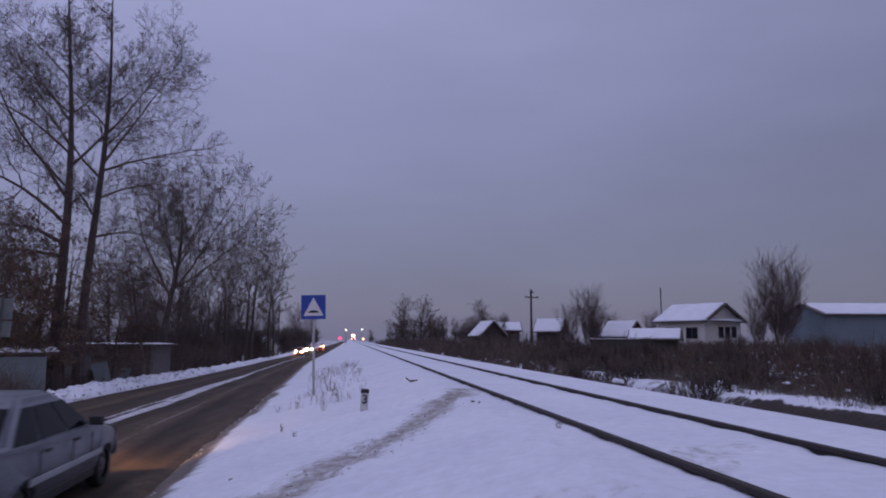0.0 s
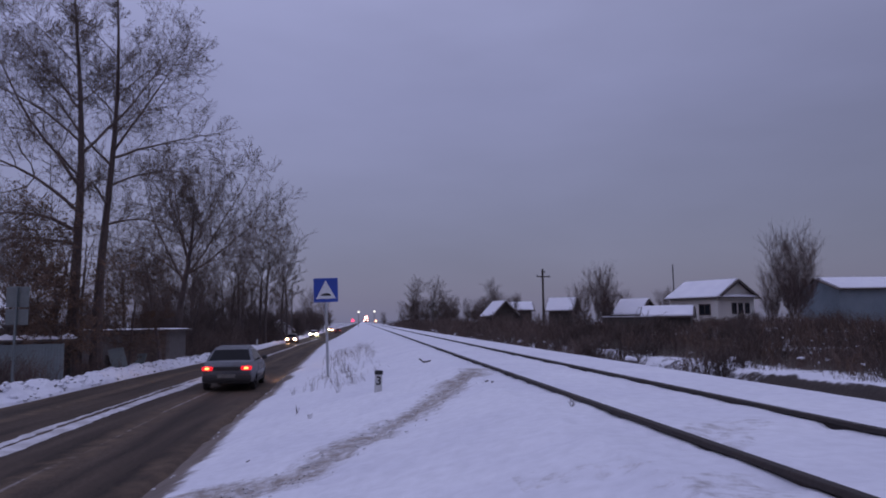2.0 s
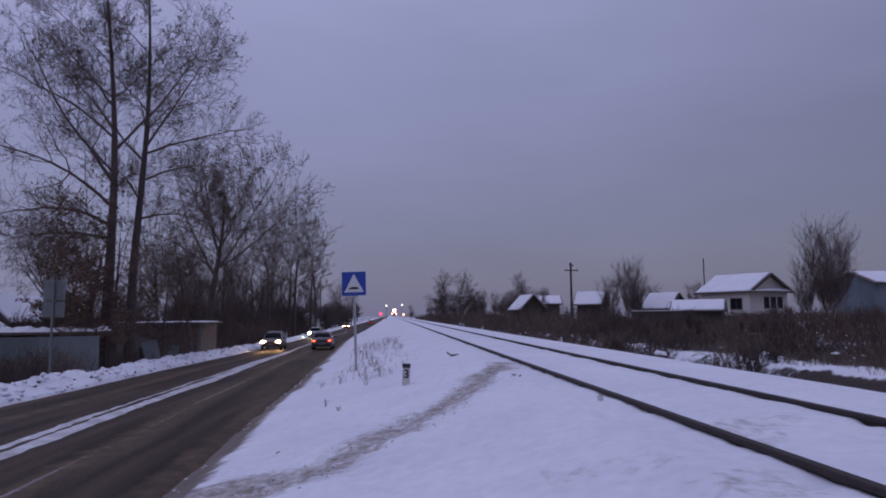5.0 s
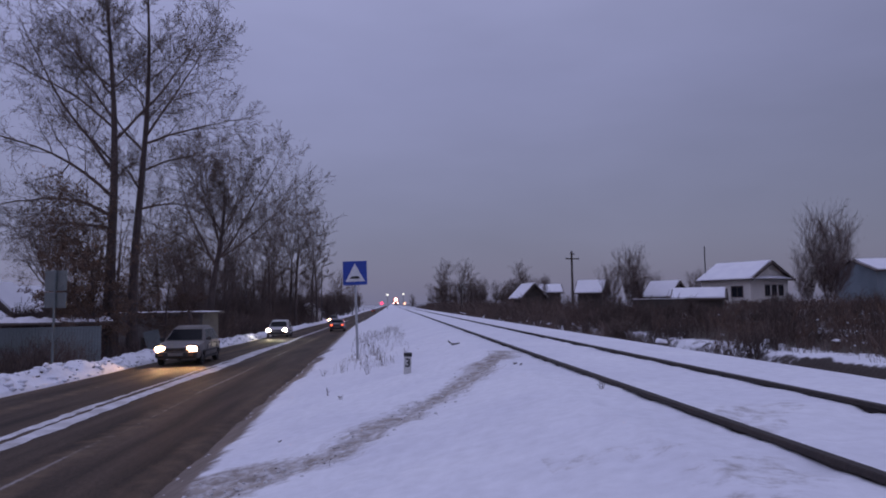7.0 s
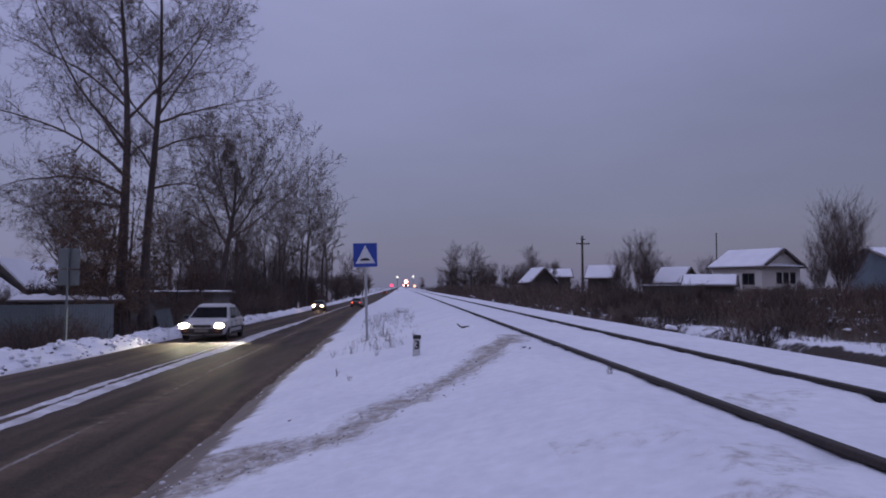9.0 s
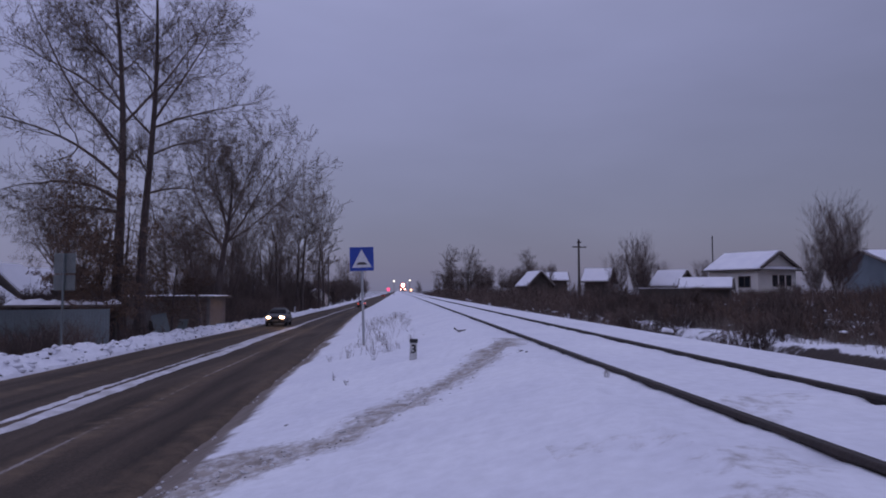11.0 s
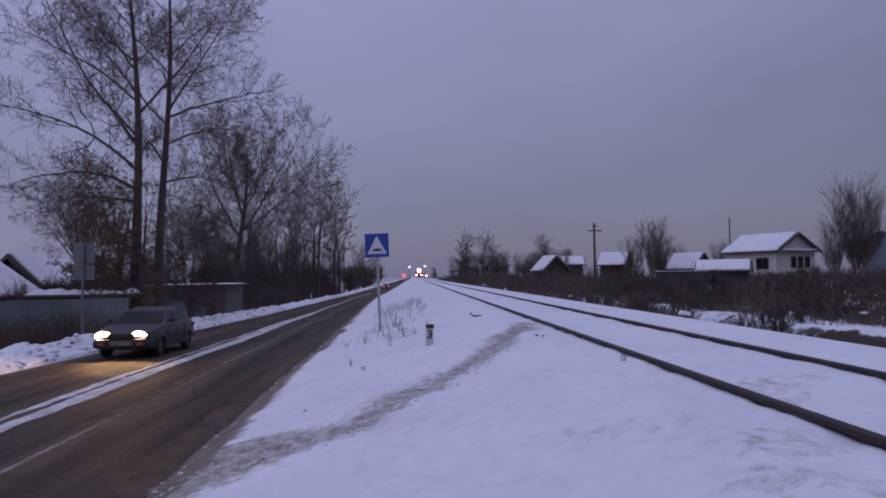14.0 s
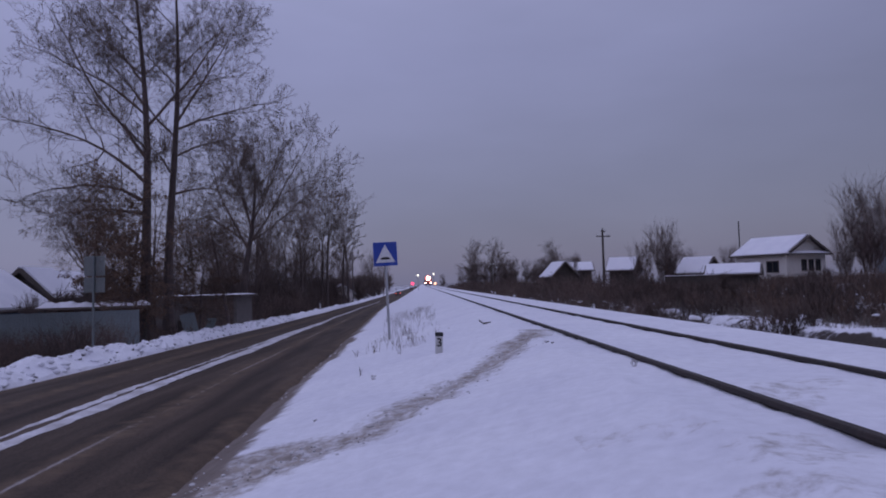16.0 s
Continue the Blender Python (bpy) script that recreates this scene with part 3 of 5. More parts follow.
def limb(sticks, rng, p, az, el0, el1, length, r, level, last, twig):
    """One arching limb: it climbs at el0, ends at el1, and throws side shoots all round that turn up towards the light."""
    steps = (9, 6, 4, 3, 2)[min(level, 4)]
    seg, r0 = length / steps, r
    turn = rng.uniform(0, 6.28)
    for i in range(steps):
        k = (i + 0.5) / steps
        a = radians(az + rng.gauss(0, 6 + 3 * level))
        e = radians(el0 + (el1 - el0) * k + rng.gauss(0, 4 + 3 * level))
        d = Vector((math.cos(e) * math.cos(a), math.cos(e) * math.sin(a), math.sin(e)))
        q = p + d * seg
        r2 = max(twig, r0 * (1 - 0.88 * (i + 1) / steps))
        sticks.add(p, q, max(r, twig), r2, 6 if level == 0 else 3)
        p, r = q, r2
        if level >= last or (level == 0 and i < 1):
            continue
        for c in range((2, 2, 2, 1)[min(level, 3)]):
            if rng.random() < 0.12:
                continue
            turn += rng.uniform(1.9, 3.3)
            u = d.orthogonal().normalized()
            w = u * math.cos(turn) + d.cross(u) * math.sin(turn)
            spread = radians(rng.uniform(32, 66))
            nd = d * math.cos(spread) + w * math.sin(spread)
            el = math.degrees(math.asin(max(-1, min(1, nd.z))))
            ln = length * (0.50, 0.46, 0.48, 0.5)[min(level, 3)] * (1.1 - 0.6 * k) * rng.uniform(0.6, 1.2)
            limb(sticks, rng, p, math.degrees(math.atan2(nd.y, nd.x)), el, el + rng.uniform(0, 24), ln, r * rng.uniform(0.40, 0.58), level + 1, last, twig)


def make_limbed_tree(seed, height, radius, lean, limbs, label, last=3, twig=0.0065, spare=8, low=0.42):
    """A tree whose chief limbs are named one by one: (height, azimuth, start angle, end angle, length)."""
    rng = random.Random(seed)
    trunk, crown = Sticks(), Sticks()
    steps = 22
    pts = []
    for i in range(steps + 1):
        k = i / steps
        pts.append(Vector((lean * height * k + 0.24 * math.sin(6.1 * k + seed), 0.15 * math.sin(4.3 * k + 2 * seed), -0.4 + (height + 0.4) * k)))
    girth = lambda k: radius * (1 + 0.5 * math.exp(-k * 28)) * (1 - 0.95 * k ** 0.72)
    for i in range(steps):
        trunk.add(pts[i], pts[i + 1], girth(i / steps), girth((i + 1) / steps), 10)
    at = lambda h: pts[min(steps - 1, int(h / height * steps))].lerp(pts[min(steps, int(h / height * steps) + 1)], h / height * steps % 1.0)
    more = [(height * (low + (0.97 - low) * (j + rng.random()) / spare), rng.uniform(0, 360), rng.uniform(30, 60), rng.uniform(25, 70), 0) for j in range(spare)]
    for h, az, e0, e1, ln in list(limbs) + more:
        ln = ln or (1.3 + 0.30 * (height - h)) * rng.uniform(0.8, 1.1)
        limb(crown, rng, at(h), az, e0, e1, ln, max(0.03, girth(h / height) * (0.52 if ln > 5 else 0.40)), 0, last, twig)
    thing = empty("tree", pose(0, 0, 0), label, "tree")
    for nm, st, mt in (("trunk", trunk, BARK), ("crown", crown, TWIG)):
        new(nm, st.mesh(nm, mt)).parent = thing
    return thing


def make_tree_row():
    tall = make_limbed_tree(11, 21.5, 0.36, -0.035, ((9.4, 176, 52, 66, 9.5), (8.2, 186, 46, -2, 8.0), (7.3, 170, 30, -22, 6.8), (6.7, 205, 18, -25, 4.8), (11.0, 4, 48, 66, 8.0), (11.6, 192, 46, 18, 6.5), (13.2, 160, 52, 42, 6.0), (13.6, 18, 45, 50, 4.6), (15.2, 200, 52, 30, 5.0), (9.0, 95, 35, 10, 5.0), (9.8, 262, 30, 5, 4.6)),
                            "tall bare poplar with long arching limbs", spare=6, low=0.52)
    place(tall, -13.6, 35.5)
    tall2 = make_limbed_tree(29, 21.5, 0.32, 0.018, ((11.2, 0, 52, 66, 6.8), (9.5, 5, 36, -16, 4.2), (10.9, 10, 30, 2, 5.6), (10.5, 178, 50, 62, 5.5), (13.0, 186, 50, 36, 5.0), (14.0, 356, 46, 12, 4.5), (16.0, 172, 50, 40, 4.2), (7.6, 352, 22, -20, 3.2), (12.0, 88, 40, 20, 5.0), (8.6, 270, 30, 0, 3.6)),
                             "tall bare poplar with a straight trunk and drooping side limbs", spare=6, low=0.52)
    place(tall2, -13.0, 36.5)
    leafy = make_tree(31, 10.5, 0.13, "half-bare maple with brown leaves still hanging", trunk_share=0.55, clear=0.15, forks=(2, 2, 2), levels=3, angle=(35, 75), ratio=(0.55, 0.5, 0.5), twig=0.010, leaf_share=0.8, leaf_count=4)
    place(leafy, -13.5, 33.0, 0, 0.74)
    again(leafy, -14.9, 34.2, 130, 0.70)
    again(leafy, -12.2, 38.5, 250, 0.6)
    again(leafy, -17.2, 50, 40, 0.62)
    broad = make_limbed_tree(41, 13.2, 0.42, 0.07, ((6.0, 182, 58, 76, 9.4), (6.4, 2, 52, 66, 9.8), (6.6, 8, 36, 46, 8.4), (6.2, 176, 44, 16, 6.6), (7.0, 92, 55, 70, 8.0), (7.2, 268, 52, 70, 8.0), (7.6, 150, 60, 78, 7.5), (8.0, 30, 62, 78, 7.5), (8.4, 215, 55, 66, 6.4), (8.8, 330, 56, 68, 6.4), (5.2, 190, 30, 0, 4.6)),
                             "broad bare tree with a wide rounded crown", twig=0.009, spare=3, low=0.7)
    place(broad, -15.3, 60, 0, 1.1)
    slim = make_tree(47, 8.0, 0.12, "thin leaning bare trunk with few branches", trunk_share=0.75, clear=0.5, forks=(1, 1, 1), levels=3, angle=(25, 50), ratio=(0.35, 0.4), leaders=2, lean=(-0.13, 0))
    place(slim, -12.4, 45, 0)
    row = make_tree(53, 19.5, 0.24, "slender bare tree in a roadside row", trunk_share=0.55, clear=0.35, forks=(2, 2, 2, 1), levels=4, angle=(25, 55), ratio=(0.36, 0.38, 0.42), up=0.06, twig=0.017, leaders=4)
    place(row, -14.6, 105, 0, 1.0)
    again(row, -13.0, 112, 70, 0.84, "slender bare tree leaning over the road")
    again(row, -17.0, 98, 160, 0.92)
    again(row, -15.8, 108, 320, 0.95)
    again(row, -18.6, 110, 110, 0.9)
    again(row, -16.2, 88, 15, 0.7)
    again(row, -13.4, 122, 190, 0.9)
    again(row, -19.6, 100, 250, 0.78)
    again(row, -22.5, 95, 300, 0.85)
    again(row, -20.0, 84, 30, 0.75)
    again(row, -26.0, 80, 200, 0.8)
    again(slim, -19.0, 50, 90, 1.2)
    again(slim, -17.5, 41, 200, 1.1)
    again(broad, -29.0, 62, 140, 0.75)
    again(broad, -27.0, 92, 240, 0.8)
    sapling = make_tree(57, 10.5, 0.07, "clump of thin bare saplings behind the roadside", trunk_share=0.72, clear=0.25, forks=(2, 2, 1), levels=3, angle=(15, 38), ratio=(0.32, 0.42), up=0.08, twig=0.013, stems=6, leaders=3)
    rng = random.Random(58)
    place(sapling, -17.6, 72, 0)
    for i in range(15):
        y = rng.uniform(72, 125)
        again(sapling, road_left(y) - rng.uniform(4.0, 14.0), y, rng.uniform(0, 360), rng.uniform(0.5, 0.9))
    return row, broad, leafy


row_tree, broad_tree, leafy_tree = make_tree_row()


def make_shrubs():
    shrub = make_tree(61, 3.6, 0.035, "bare many-stemmed shrub thicket", name="shrub", trunk_share=0.6, clear=0.1, forks=(2, 2, 1), levels=3, angle=(15, 45), ratio=(0.5, 0.5), stems=8, leaders=2, twig=0.008, category="shrub")
    rng = random.Random(5)
    first = True
    spots = []
    for i in range(46):
        y = rng.uniform(52, 125)
        x = road_left(y) - rng.uniform(2.4, 8.0)
        spots.append((x, y, rng.uniform(0.5, 0.9) if y < 80 else rng.uniform(0.7, 1.4)))
    for i in range(10):
        spots.append((rng.uniform(-22, -15.5), rng.uniform(33, 42), rng.uniform(0.6, 0.9)))
    for i in range(26):
        y = rng.uniform(130, 260)
        spots.append((road_left(y) - rng.uniform(2, 12), y, rng.uniform(1.2, 2.2)))
    for i in range(16):
        y = rng.uniform(50, 76)
        spots.append((road_left(y) - rng.uniform(3.5, 12.0), y, rng.uniform(0.9, 1.4)))
    for i in range(16):
        y = rng.uniform(75, 120)
        spots.append((road_left(y) - rng.uniform(6.0, 20.0), y, rng.uniform(1.2, 1.9)))
    for x, y, s in spots:
        if first:
            place(shrub, x, y, rng.uniform(0, 360), s)
            first = False
        else:
            again(shrub, x, y, rng.uniform(0, 360), s)
    tagged(shrub, group="roadside shrubs")
    return shrub


shrub_kind = make_shrubs()


def make_far_trees():
    rng = random.Random(8)
    big = make_tree(71, 12.0, 0.22, "distant bare tree with a dense rounded crown", trunk_share=0.4, clear=0.25, forks=(3, 3, 3), levels=3, angle=(28, 62), ratio=(0.75, 0.42, 0.42), twig=0.022, up=0.05, leaders=5, lead_angle=(10, 40))
    place(big, 13.2, 200, 0, 1.0)
    again(big, 19.5, 200, 80, 0.98)
    again(big, 36.0, 200, 160, 0.9)
    again(big, 22.8, 185, 40, 0.55)
    again(big, 27.0, 190, 230, 0.5)
    again(big, -14, 170, 55, 0.8)
    again(big, -18, 150, 155, 0.8)
    again(big, -13, 215, 255, 0.8)
    bush = make_tree(77, 9.0, 0.055, "bare bushy willow among village houses", trunk_share=0.5, clear=0.2, forks=(2, 3, 2), levels=3, angle=(15, 40), ratio=(0.5, 0.45, 0.5), twig=0.008, up=0.09, leaders=3, stems=5, wood=WILLOW)
    place(bush, 42.9, 68, 0, 0.98)
    again(bush, 44.6, 70, 120, 0.85)
    again(bush, 26.8, 80, 30, 0.72)
    again(bush, 25.0, 82, 130, 0.55)
    again(bush, 28.3, 81, 230, 0.55)
    again(bush, 20.3, 100, 100, 0.5)
    again(bush, 34, 92, 10, 0.45)
    again(bush, 37, 86, 55, 0.45)
    again(bush, 41.6, 69, 200, 0.6)
    for i in range(14):
        y = rng.uniform(150, 215)
        again(big, track_x(y) + rng.uniform(8, 34), y, rng.uniform(0, 360), rng.uniform(0.3, 0.55), "far bare tree beside the railway")
    for i in range(34):
        y = rng.uniform(210, 420)
        again(big, rng.uniform(6, 90), y, rng.uniform(0, 360), rng.uniform(0.35, 0.7), "far bare tree at the edge of the village")
    for i in range(14):
        y = rng.uniform(240, 420)
        again(big, road_left(y) - rng.uniform(3, 30), y, rng.uniform(0, 360), rng.uniform(0.4, 0.8), "far bare tree beside the road")


make_far_trees()


def make_thicket(name, seed, count, spot, height, material, label, stems=6, thick=0.006):
    rng = random.Random(seed)
    st = Sticks()
    for i in range(count):
        x, y = spot(rng)
        z = land(x, y)
        h0 = height(rng, x, y)
        for k in range(stems):
            a = Vector((x + rng.gauss(0, 0.12), y + rng.gauss(0, 0.12), z - 0.03))
            d = Vector((rng.gauss(0, 0.25), rng.gauss(0, 0.25), 1))
            h = h0 * rng.uniform(0.5, 1.1)
            m = a + d * h * 0.55
            e = m + (d + Vector((rng.gauss(0, 0.35), rng.gauss(0, 0.35), -0.1))) * h * 0.45
            st.add(a, m, thick, thick * 0.8)
            st.add(m, e, thick * 0.8, thick * 0.4)
            for b in range(2):
                p = a.lerp(m, rng.uniform(0.4, 1.0)) if b else m.lerp(e, rng.uniform(0.1, 0.7))
                st.add(p, p + Vector((rng.gauss(0, 0.5), rng.gauss(0, 0.5), rng.uniform(0.3, 0.9))) * h * 0.22, thick * 0.6, thick * 0.3)
    ob = new(name, st.mesh(name, material))
    return tagged(ob, label, "undergrowth", kind="stuff")


def right_bank_spot(rng):
    y = 14 + 66 * rng.random() ** 1.3
    u = 7.3 + 24 * rng.random() ** 1.25
    return track_x(y) + 2.3 + u, y


def clump_spot(rng):
    """Places on the bank where the brush stands thick, with bare snow between."""
    while True:
        x, y = right_bank_spot(rng)
        if n3(x, y, 0.30, 52) > rng.uniform(-0.25, 0.15):
            return x, y


def shoulder_spot(rng):
    y = 20 + 42 * rng.random() ** 1.4
    return track_x(y) + 2.3 + rng.uniform(0.9, 7.5) * (0.75 + 0.25 * math.sin(y * 0.9)), y


def patchy(lo, hi):
    return lambda r, x, y: r.uniform(lo, hi) * (0.75 + 0.9 * max(-0.5, n3(x, y, 0.22, 51)))


make_thicket("weed_thicket", 3, 4700, clump_spot, patchy(0.5, 1.45), WEED, "dark brown dry weeds and brush on the snowy bank", stems=6, thick=0.013)
make_thicket("tan_weeds", 18, 1100, lambda r: (lambda p: p if n3(*p, 0.35, 53) > 0.05 else clump_spot(r))(clump_spot(r)), patchy(0.5, 1.3), WEED_TAN, "rust-brown dry weeds among the dark brush", stems=6, thick=0.010)
make_thicket("shoulder_brush", 14, 2600, shoulder_spot, patchy(0.35, 1.05), WEED, "low dark brush on the embankment shoulder", stems=6, thick=0.009)
make_thicket("weed_edge", 4, 420, lambda r: (lambda y: (track_x(y) + 2.3 + r.uniform(6.4, 9.0), y))(r.uniform(12, 40)), patchy(0.25, 0.7), WEED_PALE, "pale dry grass along the edge of the brush", stems=6, thick=0.006)
make_thicket("shoulder_grass", 15, 260, lambda r: (lambda y: (track_x(y) + 2.3 + r.uniform(0.7, 3.5), y))(16 + 22 * r.random()), patchy(0.2, 0.6), WEED_PALE, "pale dry grass on the embankment shoulder", stems=6, thick=0.006)
make_thicket("track_brush", 6, 2000, lambda r: (lambda y: (track_x(y) + r.uniform(5.0, 14), y))(r.uniform(40, 230)), lambda r, x, y: r.uniform(1.0, 2.4), WEED, "tall dark brush beside the railway", stems=6, thick=0.02)


def make_bank_bushes():
    rng = random.Random(77)
    for i in range(70):
        x, y = right_bank_spot(rng) if i % 3 else shoulder_spot(rng)
        again(shrub_kind, x, y, rng.uniform(0, 360), rng.uniform(0.12, 0.24), "low bare bush on the snowy bank")
    for i in range(26):
        x, y = clump_spot(rng)
        again(shrub_kind, x, y, rng.uniform(0, 360), rng.uniform(0.3, 0.5), "bare bush standing above the brush")


make_bank_bushes()


def slope_spot(rng):
    y = rng.uniform(16, 42)
    rr = road_right(y)
    return rr + rng.uniform(0.35, 0.75) * (track_x(y) - 1.5 - rr), y


make_thicket("slope_grass", 9, 125, slope_spot, lambda r, x, y: r.uniform(0.10, 0.45), WEED_PALE, "sparse dry grass stalks poking out of the snow", stems=4, thick=0.004)
make_thicket("left_yard_weeds", 10, 420, lambda r: (r.uniform(-17, -11.6), r.uniform(23, 29)), lambda r, x, y: r.uniform(0.6, 1.5), WEED, "tall dark dry weeds before the metal fence", stems=5, thick=0.008)
make_thicket("left_undergrowth", 12, 2600, lambda r: (lambda y: (road_left(y) - r.uniform(2.0, 9.0), y))(r.uniform(32, 140)), lambda r, x, y: r.uniform(1.0, 2.9) if y > 52 else r.uniform(0.4, 1.1), WEED, "dark tangled undergrowth below the roadside trees", stems=5, thick=0.014)


# ---- buildings ----
def make_house(name, x, y, turn, w, l, wall_h, rise, wall_mat, label, base=None, over=0.45, windows=(), chimney=None, gable_mat=None, z=None):
    """A gabled house: ridge along local y, eaves on local x sides. Windows: (side, along, sill, width, height)."""
    z = land(x, y) - 0.3 if z is None else z
    h = empty(name, pose(x, y, z, 0, 0, turn), label, "house" if "house" in name else "building")
    bm = bmesh.new()
    t = 0.2
    for sx in (-1, 1):
        box(bm, sx * (w / 2 - t / 2), 0, wall_h / 2, t, l, wall_h)
    for sy in (-1, 1):
        box(bm, 0, sy * (l / 2 - t / 2), wall_h / 2, w - 2 * t, t, wall_h)
    part("wall", bm, wall_mat, h)
    for sy in (-1, 1):
        bm = bmesh.new()
        prism(bm, ((-w / 2, wall_h), (w / 2, wall_h), (0, wall_h + rise)), "y", sy * (l / 2) - (0.2 if sy > 0 else 0), sy * (l / 2) + (0 if sy > 0 else 0.2))
        part("gable", bm, gable_mat or wall_mat, h)
    slope = rise / (w / 2)
    for sx in (-1, 1):
        e = w / 2 + over
        bm = bmesh.new()
        prism(bm, ((sx * e, wall_h - over * slope - 0.14), (sx * e, wall_h - over * slope + 0.13), (0, wall_h + rise + 0.13), (0, wall_h + rise - 0.14)), "y", -l / 2 - over - 0.06, -l / 2 - over - 0.01)
        bmesh.ops.recalc_face_normals(bm, faces=bm.faces[:])
        part("barge_board", bm, FASCIA, h, "dark barge board")
    for sx in (-1, 1):
        e = w / 2 + over
        bm = bmesh.new()
        q = ((sx * e, -l / 2 - over, wall_h - over * slope), (sx * e, l / 2 + over, wall_h - over * slope), (0, l / 2 + over, wall_h + rise), (0, -l / 2 - over, wall_h + rise))
        slab(bm, q if sx > 0 else tuple(reversed(q)), 0.12)
        roof = part("roof", bm, FASCIA, h, "dark roof boarding")
        bm = bmesh.new()
        up = 0.125
        q2 = tuple((a * 0.975, b * 0.955, c + up) for a, b, c in q)
        slab(bm, q2 if sx > 0 else tuple(reversed(q2)), 0.14)
        bmesh.ops.bevel(bm, geom=bm.edges[:], offset=0.05, segments=2, affect="EDGES")
        part("roof_snow", bm, SNOW, roof, "thick layer of snow")
    for side, along, sill, ww, hh in windows:
        if side == "x-":
            m = pose(-w / 2, along, sill + hh / 2, 0, 0, -90)
        elif side == "x+":
            m = pose(w / 2, along, sill + hh / 2, 0, 0, 90)
        elif side == "y-":
            m = pose(along, -l / 2, sill + hh / 2, 0, 0, 0)
        else:
            m = pose(along, l / 2, sill + hh / 2, 0, 0, 180)
        bm = bmesh.new()
        for s in (-1, 1):
            box(bm, s * (ww / 2), -0.02, 0, 0.09, 0.09, hh + 0.09, m=m)
            box(bm, 0, -0.02, s * (hh / 2), ww - 0.09, 0.088, 0.09, m=m)
        box(bm, 0, -0.015, 0, 0.05, 0.05, hh - 0.09, m=m)
        win = part("window", bm, SIGN_WHITE if wall_mat is not HOUSE_WHITE else FASCIA, h)
        bm = bmesh.new()
        box(bm, 0, -0.006, 0, ww - 0.08, 0.02, hh - 0.08, m=m)
        part("pane", bm, PANE, win, "dark window pane")
    if chimney:
        bm = bmesh.new()
        cx, cy, ch, cs = chimney
        box(bm, cx, cy, wall_h + rise * 0.6 + ch / 2, cs, cs, ch + 0.6, 0.02)
        part("chimney", bm, BRICK if cs > 0.3 else BLACK, h)
    return h


white_house = make_house("white_house", 40.0, 79.2, 25, 6.4, 6.6, 3.4, 1.75, HOUSE_WHITE, "white one-storey house with a snow-covered gable roof", over=0.55,
           windows=(("x-", -1.6, 1.3, 1.5, 1.2), ("x-", 1.4, 1.3, 1.2, 1.2), ("y-", -0.4, 1.4, 0.75, 1.2), ("y-", 0.75, 1.4, 0.75, 1.2), ("y-", 1.9, 1.4, 0.75, 1.2)), chimney=(-2.6, 3.2, 2.6, 0.1), z=0.9)
def add_pent_roof(h, w, l, z):
    """The small lean-to roof across the foot of the gable."""
    bm = bmesh.new()
    slab(bm, ((-w / 2 - 0.5, -l / 2 - 0.62, z - 0.12), (w / 2 + 0.5, -l / 2 - 0.62, z - 0.12), (w / 2 + 0.1, -l / 2 - 0.004, z + 0.22), (-w / 2 - 0.1, -l / 2 - 0.004, z + 0.22)), 0.06)
    pent = part("pent_roof", bm, FASCIA, h, "narrow pent roof")
    bm = bmesh.new()
    slab(bm, ((-w / 2 - 0.47, -l / 2 - 0.6, z - 0.05), (w / 2 + 0.47, -l / 2 - 0.6, z - 0.05), (w / 2 + 0.1, -l / 2 - 0.06, z + 0.25), (-w / 2 - 0.1, -l / 2 - 0.06, z + 0.25)), 0.07)
    part("pent_snow", bm, SNOW, pent, "thin snow")


add_pent_roof(white_house, 6.4, 6.6, 3.3)
make_house("shed", 26.9, 61.5, 62, 3.0, 4.0, 1.2, 0.75, HOUSE_WOOD, "low dark shed with a snow-covered roof", z=0.9, over=0.3)
make_house("blue_hall", 59.2, 74.0, 86, 8, 18, 3.9, 1.2, HALL_BLUE, "long blue sheet-metal hall with a snowy low roof", z=0.9, windows=(("x-", -4, 1.5, 1.6, 1.4), ("x-", 1, 1.5, 1.6, 1.4)))
make_house("village_house", 19.0, 101, 10, 3.4, 4.4, 1.9, 1.7, HOUSE_WOOD, "small dark village house with a snowy steep roof", z=0.9)
make_house("village_house", 23.4, 108, 85, 3.4, 3.2, 2.5, 1.0, HOUSE_WOOD, "small village house with a snowy low roof", z=1.0)
make_house("village_house", 25.8, 92, 60, 3.0, 3.0, 2.4, 1.3, HOUSE_WOOD, "dark village house with a snow-covered gable roof", z=0.9)
make_house("village_house", 31.8, 82, 35, 3.4, 3.2, 1.7, 1.5, HOUSE_WOOD, "small dark wooden house with a snowy roof", z=0.9)
make_house("roadside_house", -22.4, 34.2, 2, 4.8, 7.5, 2.2, 1.7, HOUSE_BLUE, "blue wooden house with a snow-covered roof behind a fence", z=-0.7, windows=(("x+", 0, 0.7, 0.9, 0.8),))
make_house("roadside_house", -22.45, 41.4, 0, 3.0, 2.6, 2.65, 1.42, HOUSE_WOOD, "dark wooden house with a snowy steep roof behind a fence", z=-0.65, over=0.4, gable_mat=FASCIA)
make_house("roadside_house", -27.1, 53.5, 2, 3.6, 7.0, 2.95, 1.25, HOUSE_WOOD, "dark wooden cottage with a snowy low roof behind the trees", z=-0.65, over=0.5)
make_house("roadside_house", -18.5, 150.0, 20, 5, 6, 2.2, 1.8, HOUSE_WHITE, "small pale house with a snowy roof beside the road", z=-1.7)


